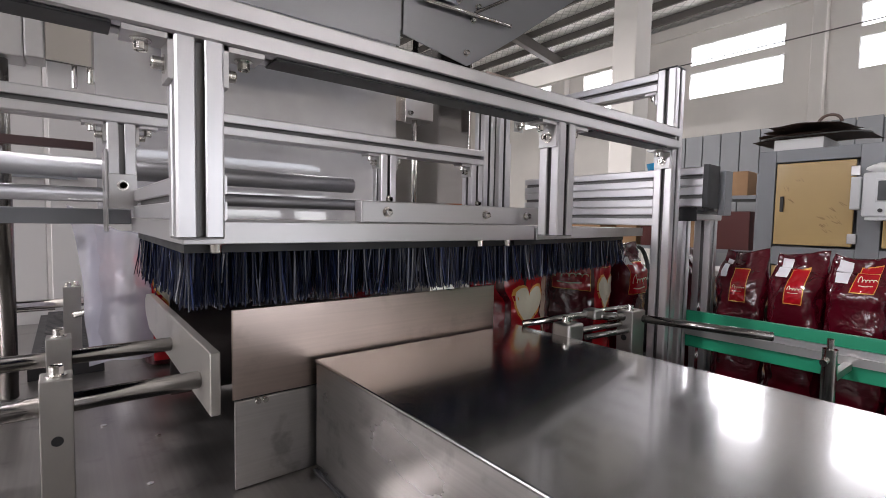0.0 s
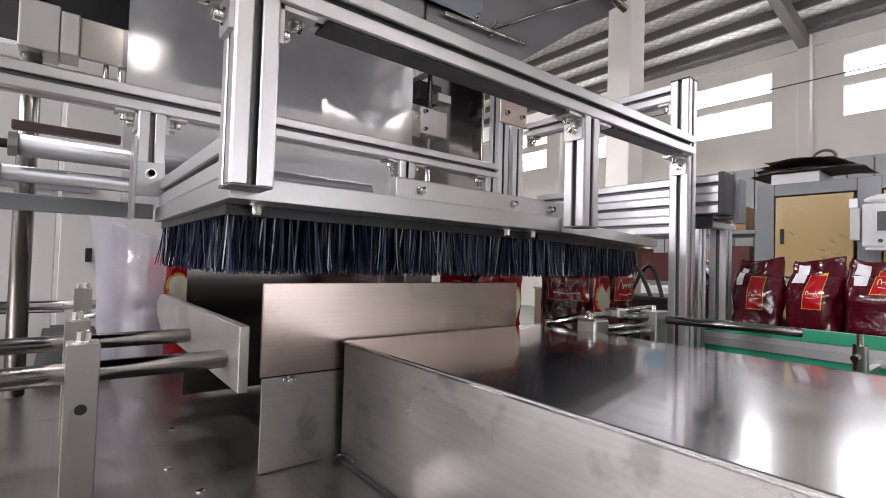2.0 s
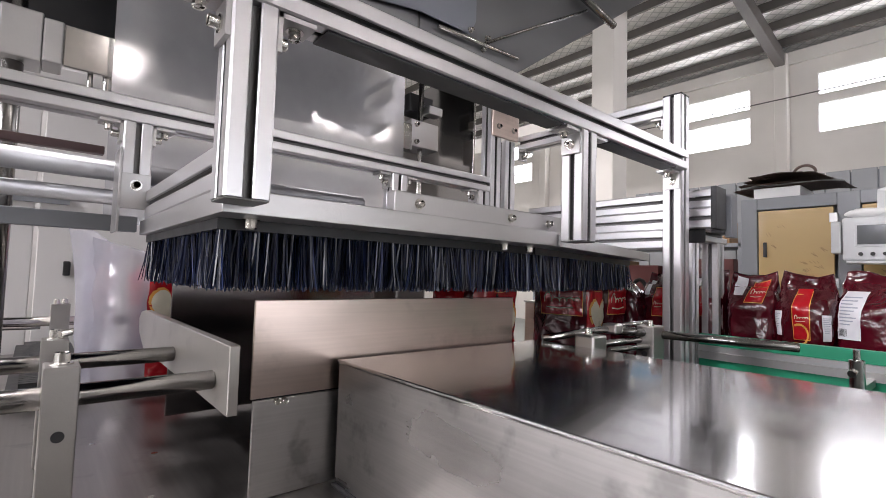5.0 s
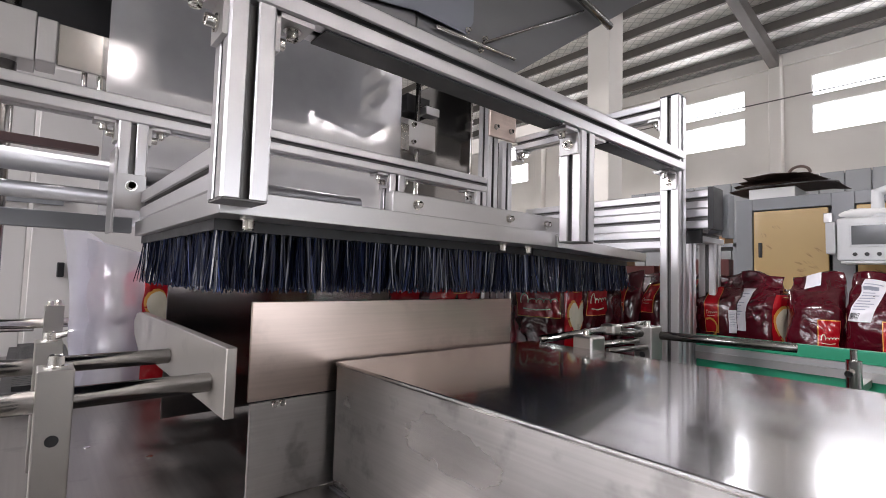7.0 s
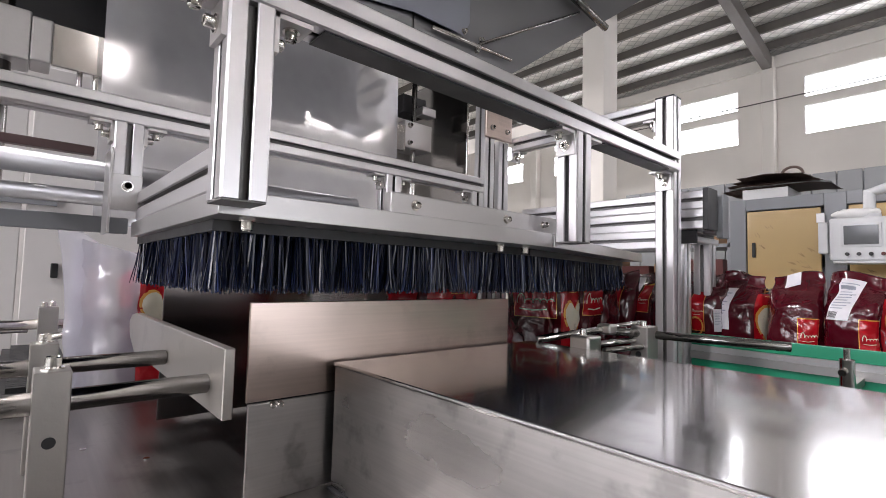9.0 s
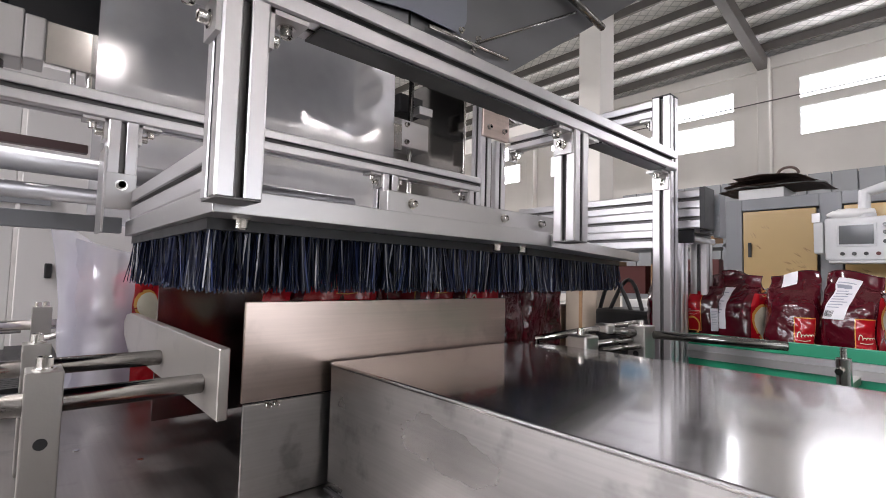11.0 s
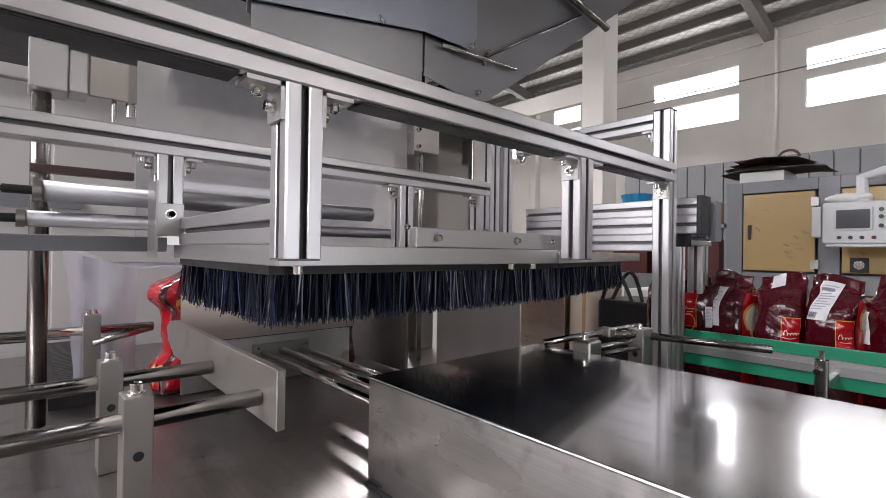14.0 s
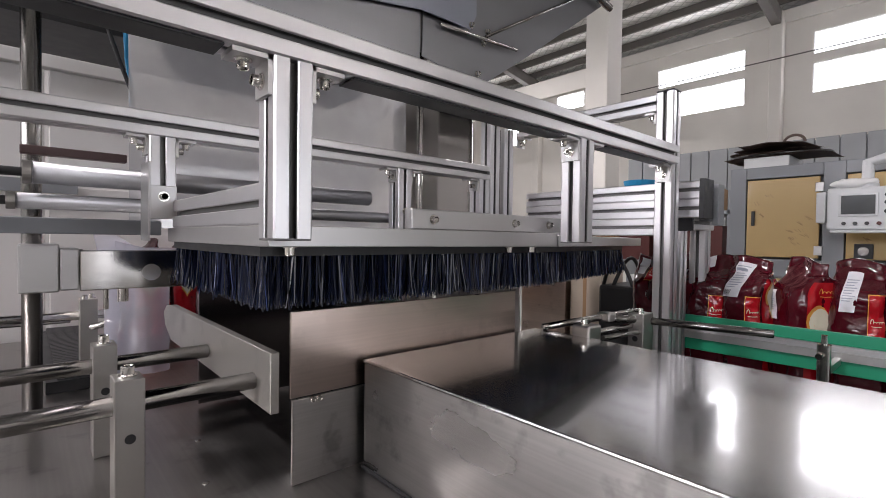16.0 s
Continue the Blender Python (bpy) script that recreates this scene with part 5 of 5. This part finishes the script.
# bags on the belt: d before the first step, after it, after the second and at the end; yaw
belt_bags = [
    (coffee_bag(14.9, 0.104, 0.126, [TAG, ("panel", FRONT, -0.25, 0.45, 0.265, 0.318, 4.0)]), (1.862, 1.647, 1.475, 1.43), 3),
    (coffee_bag(2.6, 0.104, 0.130, [("panel", FRONT, -0.25, 0.3, 0.19, 0.30, 0.0), ("ring", FRONT, -0.05, 0.20), ("paper", FRONT, -1.35, -0.72, 0.195, 0.25, 0.0), ("paper", FRONT, 0.78, 1.3, 0.19, 0.245, 0.0)]), (1.967, 1.753, 1.558, 1.47), -2),
    (coffee_bag(6.4, 0.108, 0.126, [("paper", FRONT, -0.85, 0.02, 0.197, 0.298, 0.6), ("heart", NEAR, 0.215, 0.042)]), (2.076, 1.862, 1.637, 1.53), -14),
    (coffee_bag(17.1, 0.104, 0.128, [("tag", FRONT, -0.45, 0.15, 0.305, 0.335, 0.0), ("panel", FRONT, 0.15, 0.92, 0.17, 0.235, 0.0)]), (2.182, 1.972, 1.75, 1.586), 4),
    (coffee_bag(9.8, 0.104, 0.126, [("paper", FRONT, -0.78, 0.0, 0.238, 0.318, 4.5), ("panel", FRONT, 0.3, 1.0, 0.175, 0.24, 0.0), ("heart", NEAR, 0.24, 0.036)]), (2.29, 2.08, 1.857, 1.676), -6),
    (coffee_bag(12.7, 0.108, 0.122, [("paper", FRONT, -0.95, -0.38, 0.19, 0.262, 0.0), ("heart", NEAR, 0.185, 0.044)]), (2.397, 2.187, 1.962, 1.786), -34),
    (coffee_bag(19.4, 0.104, 0.126, [("paper", FRONT, -0.6, -0.05, 0.225, 0.305, 3.0), ("panel", FRONT, 0.35, 1.0, 0.165, 0.265, 0.0)]), (2.503, 2.293, 2.068, 1.89), 3),
]
for k, yaw in enumerate((186, -8, 176, 4, 2)):
    far = copy_thing(belt_bags[(0, 2, 3, 4, 6)[k]][0], pose(0, 0, 0))
    belt_bags.append((far, tuple(d + 0.107 * (k + 1) for d in (2.503, 2.293, 2.068, 1.89)), yaw))
packed = [(copy_thing(lane_bags[1][0], pose(0, 0, 0)), 0.262, 3)]

# outer bag: a milky film sleeve with a flared mouth round the packed bags
pouch = thing("film_pouch", (0.15, 1.42, 0.91), "milky translucent film pouch with a flared mouth", "film bag")
bm = bmesh.new()
rowsv = []
for i in range(15):
    q = i / 14
    y = 1.375 + 0.40 * q
    flare = math.exp(-q * 9)
    ring = []
    for k in range(15):
        v = k / 14
        z = 0.925 + 0.30 * v + 0.07 * flare * v
        x = 0.172 - 0.085 * flare - 0.03 * flare * v * v + 0.006 * noise.noise(Vector((y * 14, z * 12, 1)))
        ring.append(bm.verts.new((x, y + 0.012 * noise.noise(Vector((z * 20, 3, q))) - 0.02 * v * flare, z)))
    rowsv.append(ring)
for p, q in zip(rowsv, rowsv[1:]):
    for k in range(14):
        bm.faces.new((p[k], p[k + 1], q[k + 1], q[k]))
part("near_side", bm, POUCH, pouch, smooth=True)
bm = bmesh.new()
rowsv = [[bm.verts.new((0.172 + 0.60 * j / 12, 1.40 + 0.38 * i / 10, 1.222 + 0.012 * noise.noise(Vector((i * 0.7, j * 0.6, 2))))) for j in range(13)] for i in range(11)]
for p, q in zip(rowsv, rowsv[1:]):
    for k in range(12):
        bm.faces.new((p[k], p[k + 1], q[k + 1], q[k]))
part("top_side", bm, POUCH, pouch, smooth=True)
bm = bmesh.new()
rowsv = [[bm.verts.new((0.09 + 0.128 * j / 12, 1.378 + 0.014 * math.sin(j * 0.55) + 0.008 * noise.noise(Vector((i * 0.5, j * 0.4, 5))), 0.93 + (0.325 - 0.003 * j) * i / 10)) for j in range(13)] for i in range(11)]
for p, q in zip(rowsv, rowsv[1:]):
    for k in range(12):
        bm.faces.new((p[k], p[k + 1], q[k + 1], q[k]))
part("mouth_flap", bm, POUCH, pouch, smooth=True)
single("bag_chamber_wall", B(0.80, 0.81, 1.20, 2.0, 0.9, 1.24), BASE, "stainless wall of the bag chamber", "chamber wall")


# ---- all that moves ----
def motions():
    # pusher: rests, pushes the row into the pouch, returns
    py = [(0, 0.0), (11.9, 0.0), (12.1, 0.012), (12.2, 0.032), (12.4, 0.08), (12.6, 0.135), (12.8, 0.205), (13.0, 0.298), (13.2, 0.36), (13.4, 0.42), (13.6, 0.50), (13.8, 0.60),
          (14.0, 0.655), (14.2, 0.66), (14.45, 0.66), (14.6, 0.47), (14.7, 0.34), (14.8, 0.185), (14.9, 0.05), (15.0, 0.0), (15.2, 0.0), (16.0, 0.0)]
    walk(pu, [(t, pose(0.47, 0.70 + d, 0.905)) for t, d in py])

    def push(t):
        for (a, p), (b, q) in zip(py, py[1:]):
            if a <= t <= b:
                return p + (q - p) * (t - a) / (b - a)
        return 0.0

    # sealing jaw: up, then down on the pouch mouth after the push
    jz = [(0, 0.0), (14.25, 0.0), (14.4, -0.10), (14.5, -0.21), (14.6, -0.30), (14.7, -0.39), (14.8, -0.45), (14.9, -0.48), (15.6, -0.48), (15.85, -0.455), (16.0, -0.433)]
    walk(press, [(t, pose(0.4, 1.29, 1.56 + d)) for t, d in jz])
    # air hoses follow the jaw
    walk(hs, [(t, pose(0.1, 1.24, 1.5 + 0.24 + d * 0.5)) for t, d in jz])
    # gate closes once the row is in
    gy = [(0, 0.30), (11.3, 0.30), (11.5, 0.30), (11.75, 0.03), (11.9, 0.0), (16.0, 0.0)]
    walk(gt, [(t, pose(0.75, 0.8 + d, 0.905)) for t, d in gy])
    # shutter drops for the push
    walk(sh, [(0, pose(0.47, 1.13, 0.905)), (11.9, pose(0.47, 1.13, 0.905)), (12.3, pose(0.47, 1.13, 0.62)), (15.0, pose(0.47, 1.13, 0.62)), (15.25, pose(0.47, 1.13, 0.905)), (16.0, pose(0.47, 1.13, 0.905))])
    # row of six bags: two steps up the lane, then a run, then the push
    def along(t, stops, runs):
        """The place on the feed path: runs are (start, end, number of the stop reached)."""
        d = stops[0]
        for a, b, k in runs:
            q = max(0.0, min(1.0, (t - a) / (b - a)))
            d += (stops[k] - stops[k - 1]) * q * q * (3 - 2 * q)
        return d

    ticks = [0, 1.4, 1.6, 1.8, 2.0, 2.2, 2.4, 2.6, 2.8, 3.0, 3.25, 3.5, 4.2, 5.0, 5.4, 5.8, 6.1, 6.3, 6.5, 6.7, 7.0, 7.4, 8.0, 9.2, 9.6, 10.0, 10.4, 10.8, 11.1, 11.3, 11.5, 11.7, 11.9, 12.05]
    for n_, (ob, stops, yaw) in enumerate(lane_bags):
        runs = ((1.5, 2.05, 1), (4.9, 6.4, 2), (9.4, 11.95, 3)) if n_ < 3 else ((1.9, 3.25, 1), (4.9, 7.0, 2), (9.4, 11.95, 3))
        back = 0.02 if n_ == 1 else 0.0
        drop = 0.025 if n_ == 1 else 0.045

        def stand(t):
            x, y, z = lane_place(along(t, stops, runs))
            return x, y + back - drop * max(0.0, min(1.0, (1.1 - x) / 0.3)), z
        rows = [(t, pose(*stand(t), 0, 0, yaw)) for t in ticks]
        x, y, z = stand(12.05)
        for t in (12.2, 12.4, 12.6, 12.8, 13.0, 13.2, 13.4, 13.6, 13.8, 14.0, 14.2, 14.6):
            yy = y + push(min(t, 14.2))
            out = max(0.0, min(1.0, (yy - 1.24) / 0.18)) * 0.012 if n_ == 0 else 0.0
            rows.append((t, pose(x - out, yy, z, 0, 0, yaw)))
        for t, d in ((14.8, 0.02), (15.1, 0.22), (15.5, 0.5), (16.0, 0.52)):
            rows.append((t, pose(x - (0.012 if n_ == 0 else 0.0), y + push(14.2) + d, z, 0, 0, yaw)))
        walk(ob, rows)
    # belt: two steps, a rest, and a third that is still going on at the end
    for ob, stops, yaw in belt_bags:
        runs = ((1.9, 3.25, 1), (5.85, 7.3, 2), (14.85, 16.3, 3))
        stops = (*stops[:3], stops[2] + (stops[3] - stops[2]) * 1.125)
        rows = []
        for t in ticks + [14.9, 15.1, 15.25, 15.4, 15.55, 15.7, 15.85, 16.0]:
            x, y, z = lane_place(along(t, stops, runs))
            rows.append((t, pose(x, y, z, 0, 0, yaw)))
        walk(ob, rows)
    # the pack before this one leaves as the new row comes
    for ob, x, yaw in packed:
        way = [(0, 0.0, 1.462), (12.35, 0.0, 1.462), (12.5, 0.02, 1.56), (12.65, 0.14, 1.84), (12.8, 0.3, 2.1), (13.1, 0.4, 2.25), (16.0, 0.4, 2.25)]
        walk(ob, [(t, pose(x + d, y, 0.902, 0, 0, yaw)) for t, d, y in way])
    walk(pouch, [(0, pose(0.15, 1.42, 0.91)), (13.1, pose(0.15, 1.42, 0.91)), (13.5, pose(0.13, 1.47, 0.91)), (13.9, pose(0.09, 1.55, 0.90)), (14.6, pose(0.09, 1.57, 0.90)), (15.0, pose(0.14, 1.50, 0.88)), (16.0, pose(0.15, 1.44, 0.90))])


motions()
